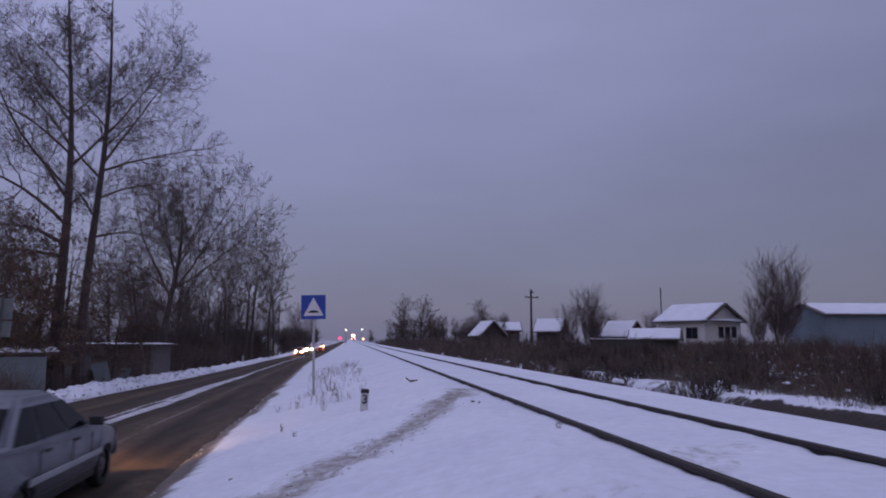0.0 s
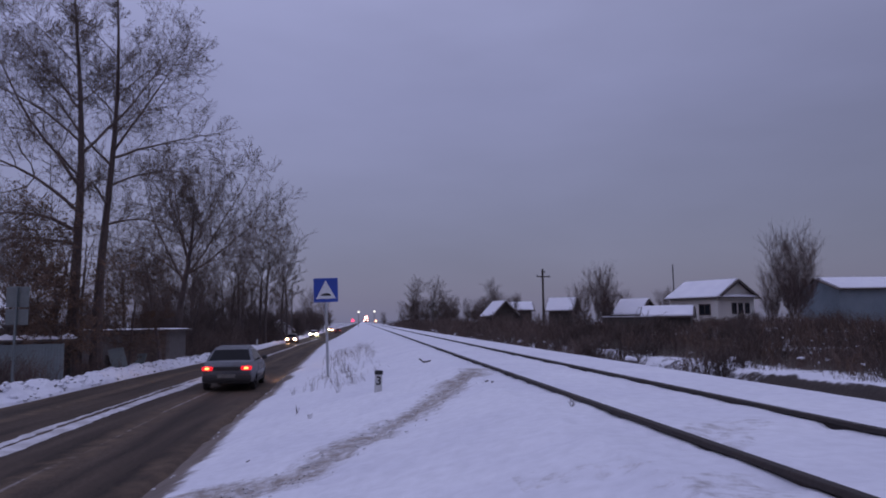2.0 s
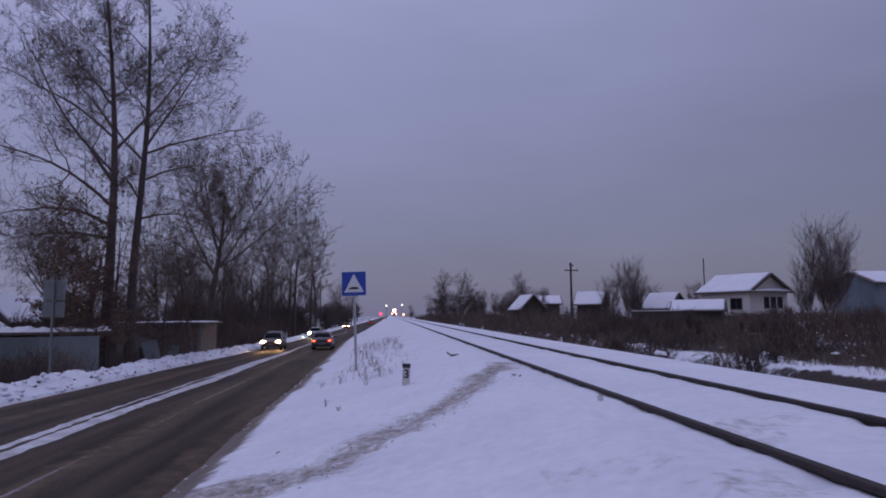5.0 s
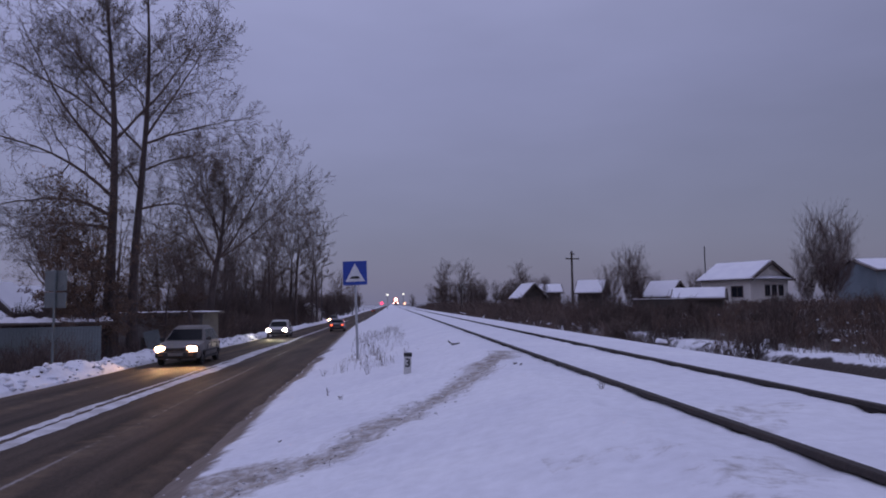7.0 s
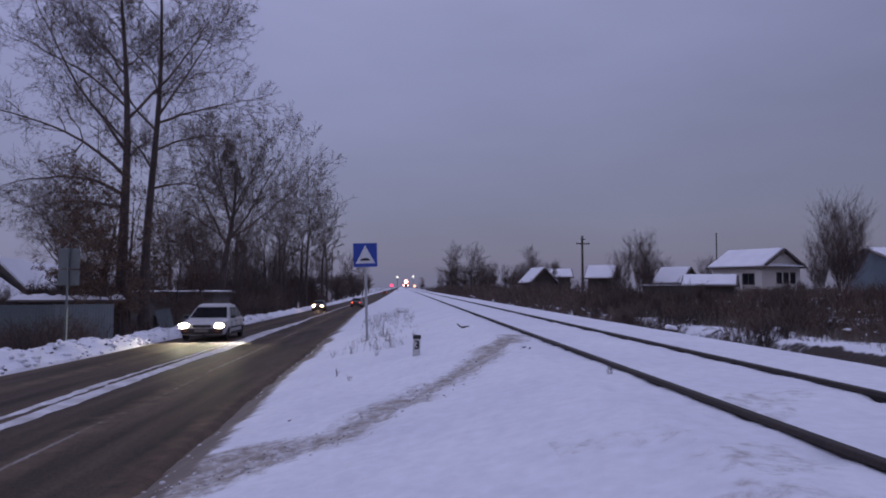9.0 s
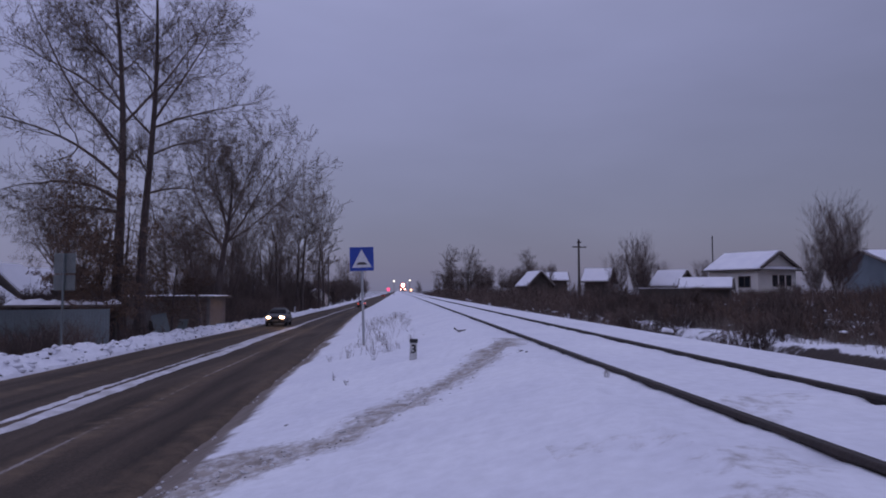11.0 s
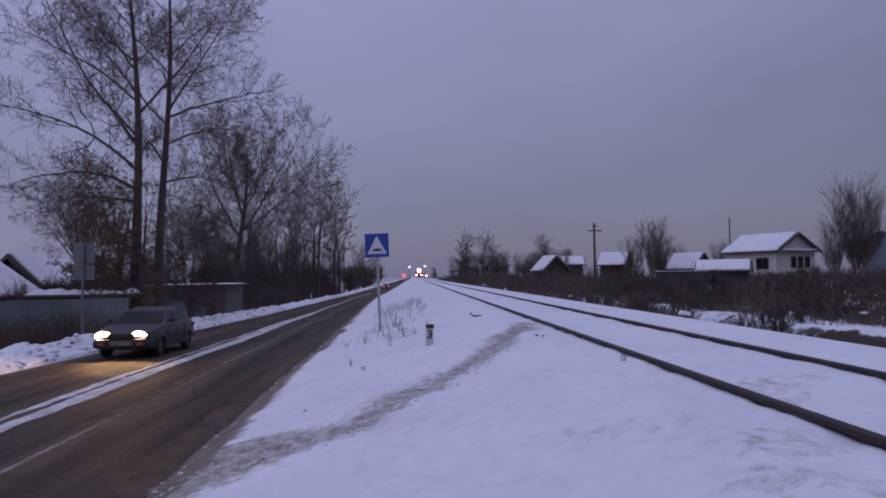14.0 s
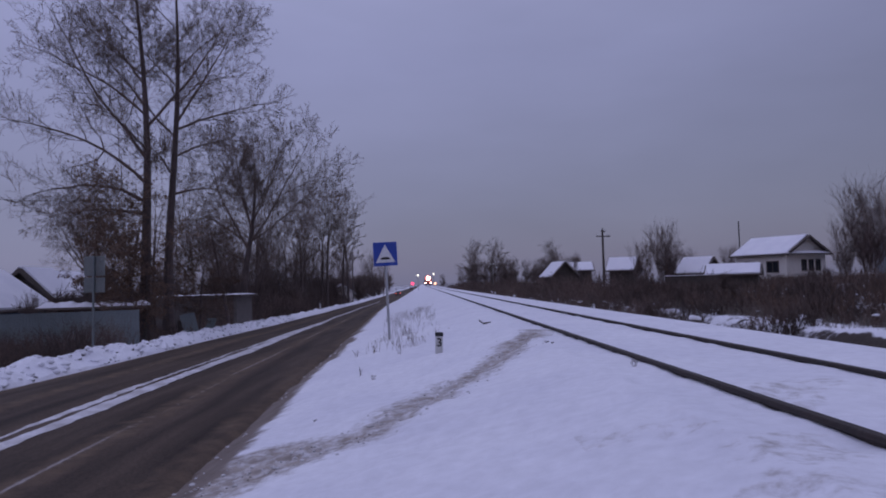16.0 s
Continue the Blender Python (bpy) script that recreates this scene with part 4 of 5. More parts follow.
def make_garage():
    x0, x1, y0 = -17.4, -12.2, 46.0
    z = -0.9
    g = empty("brick_garage", pose((x0 + x1) / 2, y0 + 2, z), "low old brick garage with snow on its flat roof", "garage")
    w, d, hgt = x1 - x0, 4.0, 2.45
    bm = bmesh.new()
    box(bm, 0, 0, hgt / 2, w - 0.04, d - 0.04, hgt)
    wall = part("wall", bm, MORTAR, g)
    bm = bmesh.new()
    box(bm, 0.1, 0, hgt + 0.06, w + 0.5, d + 0.5, 0.12, 0.02)
    roof = part("roof", bm, FASCIA, g)
    bm = bmesh.new()
    bmesh.ops.create_grid(bm, x_segments=40, y_segments=16, size=0.5)
    for v in bm.verts:
        ed = min(0.5 - abs(v.co.x), 0.5 - abs(v.co.y))
        v.co = Vector((0.1 + v.co.x * (w + 0.46), v.co.y * (d + 0.46), hgt + 0.10 + 0.085 * smooth01(ed / 0.05) * (0.75 + 0.5 * n3(v.co.x * w, v.co.y * d, 1.0, 41))))
    part("roof_snow", bm, SNOW, roof, "uneven layer of snow", True)
    bm = bmesh.new()
    box(bm, 0, 0, 0, 0.245, 0.03, 0.066)
    brick = mesh_of("brick", bm, BRICK)
    rng = random.Random(3)
    k = 0
    for r in range(4, 31):
        for c in range(int(w / 0.26)):
            if k >= 290:
                break
            xx = w / 2 - 0.14 - c * 0.26 - (0.13 if r % 2 else 0)
            if c > 10:
                break
            ob = new("brick", brick)
            ob.parent = wall
            ob.matrix_basis = pose(xx, -d / 2 + 0.008 + rng.uniform(-0.004, 0.004), 0.04 + r * 0.078)
            k += 1
    # added strip that imitates light falling on the brick corner; no real pier
    bm = bmesh.new()
    box(bm, w / 2 - 0.1, -d / 2 - 0.03, hgt / 2, 0.22, 0.1, hgt - 0.05, 0.01)
    part("lit_corner_strip", bm, MORTAR, g, "plain strip standing in for light on the wall corner")


make_garage()


def make_metal_fence():
    a, b = Vector((-12.05, 30.0)), Vector((-20.0, 27.0))
    n = 8
    ln = (b - a).length / n
    ang = math.degrees(math.atan2((b - a).y, (b - a).x))
    f = empty("metal_fence", pose(a.x, a.y, -0.55, 0, 0, ang), "grey-blue profiled sheet-metal fence behind the snowbank", "fence")
    bm = bmesh.new()
    pts = []
    ribs = 10
    for i in range(ribs + 1):
        u = i * ln / ribs
        pts += [(u, 0.0), (u + ln / ribs * 0.35, 0.0), (u + ln / ribs * 0.5, 0.008), (u + ln / ribs * 0.85, 0.008)] if i < ribs else [(u, 0.0)]
    lo = [bm.verts.new((u, v, 0)) for u, v in pts]
    hi = [bm.verts.new((u, v, 1.82)) for u, v in pts]
    for i in range(len(pts) - 1):
        bm.faces.new((lo[i], lo[i + 1], hi[i + 1], hi[i]))
    bmesh.ops.solidify(bm, geom=bm.faces[:], thickness=0.004)
    me = mesh_of("sheet_panel", bm, FENCE)
    for k in range(n):
        ob = new("sheet_panel", me)
        ob.parent = f
        ob.matrix_basis = pose(k * ln, 0, 0)
        bm = bmesh.new()
        box(bm, k * ln, -0.06, 0.92, 0.06, 0.06, 1.84)
        part("post", bm, FENCE, f)


make_metal_fence()


def make_utility_pole(x, y, h, z):
    p = empty("utility_pole", pose(x, y, z, 0, 0, 20), "dark wooden utility pole with crossarms", "utility pole")
    bm = bmesh.new()
    tube(bm, (0, 0, -0.5), (0, 0, h), 0.15, 0.10, 10)
    part("pole", bm, TIMBER, p)
    for zc, w in ((h - 0.85, 1.7), (h - 0.35, 0.5)):
        bm = bmesh.new()
        box(bm, 0, -0.12, zc, w, 0.1, 0.12, 0.01)
        arm = part("crossarm", bm, TIMBER, p)
        for s in (-0.45, 0.45):
            bm = bmesh.new()
            tube(bm, (s * w, -0.12, zc + 0.06), (s * w, -0.12, zc + 0.24), 0.05, 0.035, 8)
            part("insulator", bm, SIGN_WHITE, arm)
    return p


make_utility_pole(18.9, 75, 6.6, 0.8)
make_utility_pole(11.0, 118, 4.4, 0.8)
make_utility_pole(-24.6, 44.0, 3.2, 0.0)


def make_lamp_post(x, y, z, h, mat_glow, name, label, r=0.26):
    p = empty(name, pose(x, y, z), label, "lamp post" if "lamp" in name else "signal")
    bm = bmesh.new()
    tube(bm, (0, 0, 0), (0, 0, h), 0.09, 0.06, 8)
    part("pole", bm, TIMBER, p)
    bm = bmesh.new()
    box(bm, 0, 0.05, h, 0.5, 0.3, 0.6, 0.05)
    part("housing", bm, BLACK, p)
    bm = bmesh.new()
    tube(bm, (0, -0.16, h), (0, -0.10, h), r, r, 14)
    part("lens", bm, mat_glow, p, "glowing lens")
    return p


make_lamp_post(-2.9, 250, -0.5, 5.7, STREET_GLOW, "crossing_lamp", "lit lamp on a mast beside the crossing", 0.34)
make_lamp_post(2.6, 250, 0.9, 4.5, STREET_GLOW, "crossing_lamp", "lit lamp on a mast beside the track", 0.32)
make_lamp_post(3.1, 252, 0.9, 1.15, SIGNAL_AMBER, "low_signal", "low amber signal beside the track", 0.45)
make_lamp_post(-4.9, 250, -1.2, 3.5, SIGNAL_RED, "crossing_signal", "red crossing signal on a mast", 0.55)


# ---- snow lumps and small things ----
def make_lumps(name, seed, count, spot, size, material, label, flat=0.6):
    rng = random.Random(seed)
    base = bmesh.new()
    bmesh.ops.create_icosphere(base, subdivisions=2, radius=1.0)
    bv = [v.co.copy() for v in base.verts]
    bf = [[v.index for v in f.verts] for f in base.faces]
    base.free()
    vs, fs = [], []
    for k in range(count):
        x, y, dz = spot(rng)
        r = size(rng)
        c = Vector((x, y, land(x, y) + dz + r * 0.15))
        n = len(vs)
        sx, sy = rng.uniform(0.7, 1.5), rng.uniform(0.7, 1.3)
        for v in bv:
            w = 1 + 0.45 * noise.noise(v * 1.6 + Vector((k * 3.1, 0, 0)))
            vs.append((c.x + v.x * r * w * sx, c.y + v.y * r * w * sy, c.z + v.z * r * w * flat))
        fs += [[n + i for i in f] for f in bf]
    me = bpy.data.meshes.new(name)
    me.from_pydata(vs, [], fs)
    for p in me.polygons:
        p.use_smooth = True
    me.materials.append(material)
    return tagged(new(name, me), label, "snow" if material is SNOW else "debris", kind="stuff")


def bank_spot(rng):
    y = 12 + 50 * rng.random() ** 1.5
    return road_left(y) - max(0.05, rng.gauss(0.75, 0.45)), y, 0.0


make_lumps("snow_clods", 21, 700, bank_spot, lambda r: r.uniform(0.03, 0.11), SNOW, "rough clods of ploughed snow along the roadside bank")
make_lumps("bank_dirt", 27, 170, bank_spot, lambda r: r.uniform(0.02, 0.055), DIRT, "dark frozen clods of dirt on the snowbank")
make_lumps("brush_snow", 22, 420, lambda r: (*right_bank_spot(r), r.uniform(-0.03, 0.35)), lambda r: r.uniform(0.03, 0.11), SNOW, "clumps of snow caught on the brush", 0.45)
make_lumps("shoulder_snow", 23, 420, lambda r: (*shoulder_spot(r), r.uniform(-0.03, 0.25)), lambda r: r.uniform(0.03, 0.11), SNOW, "clumps of snow on the shoulder brush", 0.5)
make_lumps("edge_crumbs", 24, 60, lambda r: (lambda y: (road_right(y) + r.gauss(0.05, 0.12), y, 0.0))(3 + 28 * r.random() ** 1.3), lambda r: r.uniform(0.008, 0.028), STRIP_SNOW, "dirty crumbs of snow along the road edge")
make_lumps("path_crumbs", 25, 170, lambda r: (lambda a, b, t: (a[0] + (b[0] - a[0]) * t + r.gauss(0, 0.24), a[1] + (b[1] - a[1]) * t + r.gauss(0, 0.24), 0.0))(*(lambda i: (FOOTPATH[i], FOOTPATH[i + 1]))(r.randrange(len(FOOTPATH) - 1)), r.random()), lambda r: r.uniform(0.008, 0.024), STRIP_SNOW, "trodden crumbs of dirty snow on the footpath")
make_lumps("path_dirt", 28, 90, lambda r: (lambda a, b, t: (a[0] + (b[0] - a[0]) * t + r.gauss(0, 0.2), a[1] + (b[1] - a[1]) * t + r.gauss(0, 0.2), 0.0))(*(lambda i: (FOOTPATH[i], FOOTPATH[i + 1]))(min(len(FOOTPATH) - 2, int(8 * r.random() ** 1.7))), r.random()), lambda r: r.uniform(0.004, 0.012), DIRT, "small brown clods trodden into the footpath")


def make_snowy_stump(x, y):
    t = empty("stump", pose(x, y, land(x, y) - 0.14), "old stump under a cap of snow beside the track", "stump")
    bm = bmesh.new()
    tube(bm, (0, 0, 0), (0.02, 0, 0.26), 0.2, 0.17, 12)
    part("wood", bm, TIMBER, t)
    bm = bmesh.new()
    bmesh.ops.create_uvsphere(bm, u_segments=16, v_segments=10, radius=1.0, matrix=Matrix.Translation((0.02, 0, 0.28)) @ Matrix.Diagonal((0.15, 0.14, 0.06, 1)))
    for v in bm.verts:
        v.co += v.co * 0.25 * noise.noise(v.co * 7.0)
    part("snow_cap", bm, SNOW, t, "rounded snow cap", True)


make_snowy_stump(6.2, 16.4)


def make_stick(x, y, label, pieces):
    t = empty("stick", pose(x, y, land(x, y) + 0.02), label, "stick")
    for a, b, r in pieces:
        bm = bmesh.new()
        tube(bm, a, b, r, r * 0.7, 7)
        part("branch", bm, TIMBER, t)


make_stick(1.42, 17.5, "short dark forked stick lying in the snow", (((-0.15, 0, 0.08), (-0.05, 0, 0.0), 0.02), ((-0.05, 0, 0.0), (0.14, 0.05, 0.02), 0.025)))
make_stick(1.8, 10.6, "small dark piece of bark on the snow", (((-0.04, 0.05, 0.0), (0.0, 0, 0.015), 0.012), ((0.03, -0.1, 0.0), (0.06, -0.08, 0.01), 0.012)))
make_stick(-1.39, 8.7, "small dark twig end in the snow", (((-0.02, 0, 0.0), (0.02, 0.01, 0.015), 0.008),))


def make_weed_stalk(x, y, h, seed):
    rng = random.Random(seed)
    st = Sticks()
    for k in range(5):
        a = Vector((rng.gauss(0, 0.02), rng.gauss(0, 0.02), -0.02))
        b = a + Vector((rng.gauss(0, 0.25), rng.gauss(0, 0.2), 1)) * h * rng.uniform(0.5, 1.0)
        st.add(a, b, 0.004, 0.002)
        c = a.lerp(b, 0.6)
        st.add(c, c + Vector((rng.gauss(0, 0.6), rng.gauss(0, 0.4), 0.6)) * h * 0.3, 0.003, 0.0015)
    ob = new("weed_stalk", st.mesh("weed_stalk", WEED))
    ob.matrix_basis = pose(x, y, land(x, y))
    tagged(ob, "thin dry weed stalk standing in the snow", "weed", "lone weed stalks")


for i, (wx, wy, wh) in enumerate(((2.2, 7.6, 0.12), (-1.22, 12.7, 0.18), (-0.9, 11.6, 0.12), (-0.6, 15.0, 0.4), (-0.35, 16.2, 0.3), (-1.7, 17.0, 0.2))):
    make_weed_stalk(wx, wy, wh, 100 + i)


def make_woodpile():
    t = empty("lean_to", pose(-15.4, 33.4, -0.7), "low lean-to roof under lumpy snow behind the fence", "lean-to")
    for px in (-2.0, 2.0):
        for py in (-0.7, 0.7):
            bm = bmesh.new()
            box(bm, px, py, 1.0, 0.12, 0.12, 2.0)
            part("post", bm, TIMBER, t)
    bm = bmesh.new()
    box(bm, 0, 0, 2.05, 4.6, 1.9, 0.1, 0.01)
    part("roof", bm, FASCIA, t)
    bm = bmesh.new()
    bmesh.ops.create_grid(bm, x_segments=40, y_segments=16, size=0.5)
    for v in bm.verts:
        ed = min(0.5 - abs(v.co.x), 0.5 - abs(v.co.y))
        v.co = Vector((v.co.x * 4.55, v.co.y * 1.85, 2.095 + 0.2 * smooth01(ed / 0.06) * (0.7 + 1.1 * n3(v.co.x * 4.6, v.co.y * 1.9, 1.8, 61))))
    part("roof_snow", bm, SNOW, t, "lumpy snow", True)


make_woodpile()


def make_street_lamp(x, y, h):
    z = land(x, y) - 0.2
    t = empty("street_lamp", pose(x, y, z), "unlit street lamp with a curved arm beside the road", "street lamp")
    bm = bmesh.new()
    tube(bm, (0, 0, 0), (0, 0, h), 0.11, 0.07, 10)
    part("pole", bm, TIMBER, t)
    bm = bmesh.new()
    pts = [Vector((1.7 * math.sin(a), 0, h + 0.7 * (1 - math.cos(a)) * 0.9)) for a in np.linspace(0, 1.35, 7)]
    for a, b in zip(pts, pts[1:]):
        tube(bm, a, b, 0.045, 0.045, 8)
    part("arm", bm, TIMBER, t)
    bm = bmesh.new()
    box(bm, pts[-1].x + 0.25, 0, pts[-1].z, 0.6, 0.22, 0.13, 0.04)
    part("lamp_head", bm, SIGN_BACK, t, "grey lamp head")


make_street_lamp(-13.4, 130, 10.2)
make_street_lamp(-14.0, 185, 10.2)


def make_marker_post(x, y):
    t = empty("marker_post", pose(x, y, land(x, y) - 0.1), "pale roadside marker post standing in the snowbank", "marker post")
    bm = bmesh.new()
    box(bm, 0, 0, 0.5, 0.16, 0.12, 1.0, 0.02)
    part("shaft", bm, WHITE_PAINT, t)
    bm = bmesh.new()
    box(bm, 0, 0, 0.93, 0.165, 0.125, 0.12, 0.01)
    part("band", bm, BLACK, t, "dark band")


make_marker_post(-12.7, 85)
make_marker_post(-13.1, 150)


def make_slab(x, y):
    t = empty("concrete_slab", pose(x, y, land(x, y) - 0.04, 4, 3, 25), "broken slab under snow beside the track", "slab")
    bm = bmesh.new()
    box(bm, 0, 0, 0.12, 1.9, 0.7, 0.2, 0.03)
    part("slab", bm, MORTAR, t)
    bm = bmesh.new()
    bmesh.ops.create_grid(bm, x_segments=24, y_segments=10, size=0.5)
    for v in bm.verts:
        ed = min(0.5 - abs(v.co.x), 0.5 - abs(v.co.y))
        v.co = Vector((v.co.x * 1.85, v.co.y * 0.66, 0.218 + 0.09 * smooth01(ed / 0.12) * (0.8 + 0.8 * n3(v.co.x * 3, v.co.y, 1.5, 81))))
    part("snow_cover", bm, SNOW, t, "snow cover", True)


make_slab(7.0, 31.0)


def make_cable(a, b, sag):
    st = Sticks()
    pts = [Vector(a).lerp(Vector(b), k / 12) - Vector((0, 0, sag * 4 * (k / 12) * (1 - k / 12))) for k in range(13)]
    for p, q in zip(pts, pts[1:]):
        st.add(p, q, 0.014, 0.014, 5)
    tagged(new("overhead_cable", st.mesh("overhead_cable", BLACK)), "thin black overhead cable strung between the trees", "cable", kind="structure")


make_cable((-40.0, 40.0, 10.6), (-13.7, 35.6, 6.6), 1.0)


def make_board_fence():
    f = empty("board_fence", pose(20.4, 60.0, 0.75, 0, 0, 6), "low dark board fence with snow along its top", "fence")
    bm = bmesh.new()
    box(bm, 0, 0, 0.66, 0.19, 0.025, 1.3)
    me = mesh_of("board", bm, HOUSE_WOOD)
    for k in range(28):
        ob = new("board", me)
        ob.parent = f
        ob.matrix_basis = pose(k * 0.205, 0, 0.02 * math.sin(k * 2.3))
    bm = bmesh.new()
    box(bm, 2.8, 0.03, 1.36, 5.8, 0.09, 0.07, 0.02)
    part("snow_cover", bm, SNOW, f, "ridge of snow")


make_board_fence()


def make_leaning_boards():
    t = empty("scrap_boards", pose(-12.3, 37.6, land(-12.3, 37.6) - 0.05, 0, 0, 15), "pale scrap sheets leaning against a trunk", "scrap")
    for k, (dx, turn, tilt, w, h) in enumerate(((0.0, 10, -18, 0.75, 1.25), (0.75, -25, -30, 0.5, 1.0), (-0.6, 30, -24, 0.35, 0.9))):
        bm = bmesh.new()
        m = pose(dx, 0.1 * k, 0, tilt, 12 * (k - 1), turn)
        box(bm, 0, 0, h / 2, w, 0.03, h, 0.008, m=m)
        part("board", bm, SIGN_BACK if k < 2 else TIMBER, t)


make_leaning_boards()


# ---- vehicles ----
def arch(cy, r, n=9):
    return [(cy + r * math.cos(a), 0.20 + 0.02 + r * math.sin(a)) for a in np.linspace(0.0, math.pi, n)]


def make_car(name, paint, label, lamp, L=4.3, W=1.66, H=1.37, lit_front=True, lit_rear=True, hatch=False, moulding=None, inset=0.33):
    """A small saloon: local +y is its front, origin on the road under its middle."""
    car = empty(name, pose(0, 0, 0), label, "car")
    moulding = moulding or TRIM
    h = L / 2
    fw, rw, wr = h - 0.80, -h + 0.85, 0.29
    # lower body: side outline with wheel arches, narrowed at nose, tail and sill
    under = [(-h + 0.02, 0.42), (-h + 0.06, 0.26)] + list(reversed(arch(rw, 0.35))) + list(reversed(arch(fw, 0.35))) + [(h - 0.06, 0.26), (h - 0.01, 0.42)]
    belt = 0.87
    over = [(h + 0.01, 0.58), (h - 0.05, 0.67), (h - 0.16, 0.72), (h - 0.55, 0.78), (h - 0.9, 0.83), (h - 1.2, belt - 0.01), (-h + 0.80, belt + 0.04), (-h + 0.30, belt + 0.04), (-h + 0.08, belt + 0.0), (-h + 0.01, belt - 0.09), (-h - 0.02, 0.60)]
    prof = under + over
    bm = bmesh.new()
    rings = []
    for u, k, dz in ((-1, 0.82, 0.0), (-0.985, 0.92, 0), (-0.94, 0.97, 0.0), (-0.80, 0.995, 0.008), (-0.4, 1.0, 0.016), (0.4, 1.0, 0.016), (0.80, 0.995, 0.008), (0.94, 0.97, 0), (0.985, 0.92, 0), (1, 0.82, 0.0)):
        ring = []
        for yy, zz in prof:
            taper = 1 - 0.12 * smooth01((abs(yy) - (h - 0.75)) / 0.78)
            tuck = 1 - 0.06 * smooth01((0.45 - zz) / 0.25) - 0.07 * smooth01((zz - 0.60) / 0.3)
            ring.append(bm.verts.new((u * W / 2 * taper * tuck, yy * (0.93 + 0.07 * k) * (1 - 0.035 * u * u * smooth01((abs(yy) - h + 0.4) / 0.4)), 0.55 + (zz - 0.55) * k + dz * (zz > 0.7))))
        rings.append(ring)
    n = len(prof)
    for a, b in zip(rings, rings[1:]):
        for i in range(n):
            bm.faces.new((a[i], a[(i + 1) % n], b[(i + 1) % n], b[i]))
    bm.faces.new(list(reversed(rings[0])))
    bm.faces.new(rings[-1])
    bmesh.ops.triangulate(bm, faces=[f for f in bm.faces if len(f.verts) > 4])
    bmesh.ops.recalc_face_normals(bm, faces=bm.faces[:])
    body = part("body", bm, paint, car, smooth=True)
    body.data.set_sharp_from_angle(angle=radians(38))
    # cabin shell with roof
    b0, b1 = -h + (0.25 if hatch else 0.52), h - 1.12
    t0, t1 = -h + (0.75 if hatch else 1.22), h - 1.95
    wb, wt = W / 2 - 0.08, W / 2 - 0.27

    def ring(k):
        a, c = b0 + (t0 - b0) * k, b1 + (t1 - b1) * k
        wv, zv = wb + (wt - wb) * k, belt - 0.02 + (H - 0.04 - belt) * k
        return [Vector((-wv, a, zv)), Vector((wv, a, zv)), Vector((wv, c, zv)), Vector((-wv, c, zv))]
    r0, r1 = ring(0.0), ring(0.93)
    bm = bmesh.new()
    lo, hi = [bm.verts.new(v) for v in r0], [bm.verts.new(v) for v in r1]
    for i in range(4):
        bm.faces.new((lo[i], lo[(i + 1) % 4], hi[(i + 1) % 4], hi[i]))
    tops = [bm.verts.new((v.x * 0.86, v.y + (0.20 if v.y < 0 else -0.20), H)) for v in r1]
    for i in range(4):
        bm.faces.new((hi[i], hi[(i + 1) % 4], tops[(i + 1) % 4], tops[i]))
    bm.faces.new(tops)
    bmesh.ops.recalc_face_normals(bm, faces=bm.faces[:])
    bmesh.ops.bevel(bm, geom=[e for e in bm.edges], offset=0.06, segments=4, affect="EDGES")
    cabin = part("cabin", bm, paint, car, smooth=True)
    cabin.data.set_sharp_from_angle(angle=radians(50))

    def pane(nm, i, u0, u1, k0=0.08, k1=0.90, out=0.006):
        a, b, c, d = r0[i], r0[(i + 1) % 4], r1[(i + 1) % 4], r1[i]
        pt = lambda u, k: (a.lerp(b, u)).lerp(d.lerp(c, u), k)
        q = [pt(u0, k0), pt(u1, k0), pt(u1, k1), pt(u0, k1)]
        nn = (q[1] - q[0]).cross(q[3] - q[0]).normalized()
        if nn.dot((q[0] + q[2]) / 2 - Vector((0, (b0 + b1) / 2, 1.0))) < 0:
            nn = -nn
        bm = bmesh.new()
        slab(bm, [v + nn * out for v in q], 0.006 if (q[1] - q[0]).cross(q[3] - q[0]).dot(nn) > 0 else -0.006)
        return part(nm, bm, CAR_GLASS, cabin, "dark glass")
    pane("rear_window", 0, 0.06, 0.94)
    pane("windshield", 2, 0.05, 0.95)
    for i in (1, 3):
        pane("side_window", i, 0.07, 0.30)
        pane("side_window", i, 0.33, 0.62)
        pane("side_window", i, 0.65, 0.93)
    # bumpers, grille, sills
    for s, nm in ((1, "front_bumper"), (-1, "rear_bumper")):
        bm = bmesh.new()
        box(bm, 0, s * (h - 0.05), 0.40, W * 0.88, 0.20, 0.20, 0.06)
        part(nm, bm, TRIM, car, "dark plastic bumper")
        bm = bmesh.new()
        box(bm, 0, s * (h + 0.065), 0.42 if s > 0 else 0.47, 0.52, 0.012, 0.112)
        part("number_plate", bm, PLATE, car, "grimy white plate")
    bm = bmesh.new()
    box(bm, 0, h - 0.0, 0.60, 0.70, 0.05, 0.10, 0.01)
    part("grille", bm, TRIM, car)
    bm = bmesh.new()
    box(bm, 0, -h + 0.02, 0.69, W - 0.86, 0.07, 0.12, 0.01)
    part("tail_panel", bm, TRIM, car, "dark panel between the taillights")
    for s in (-1, 1):
        cx, cz = s * (W / 2 - inset), 0.61
        bm = bmesh.new()
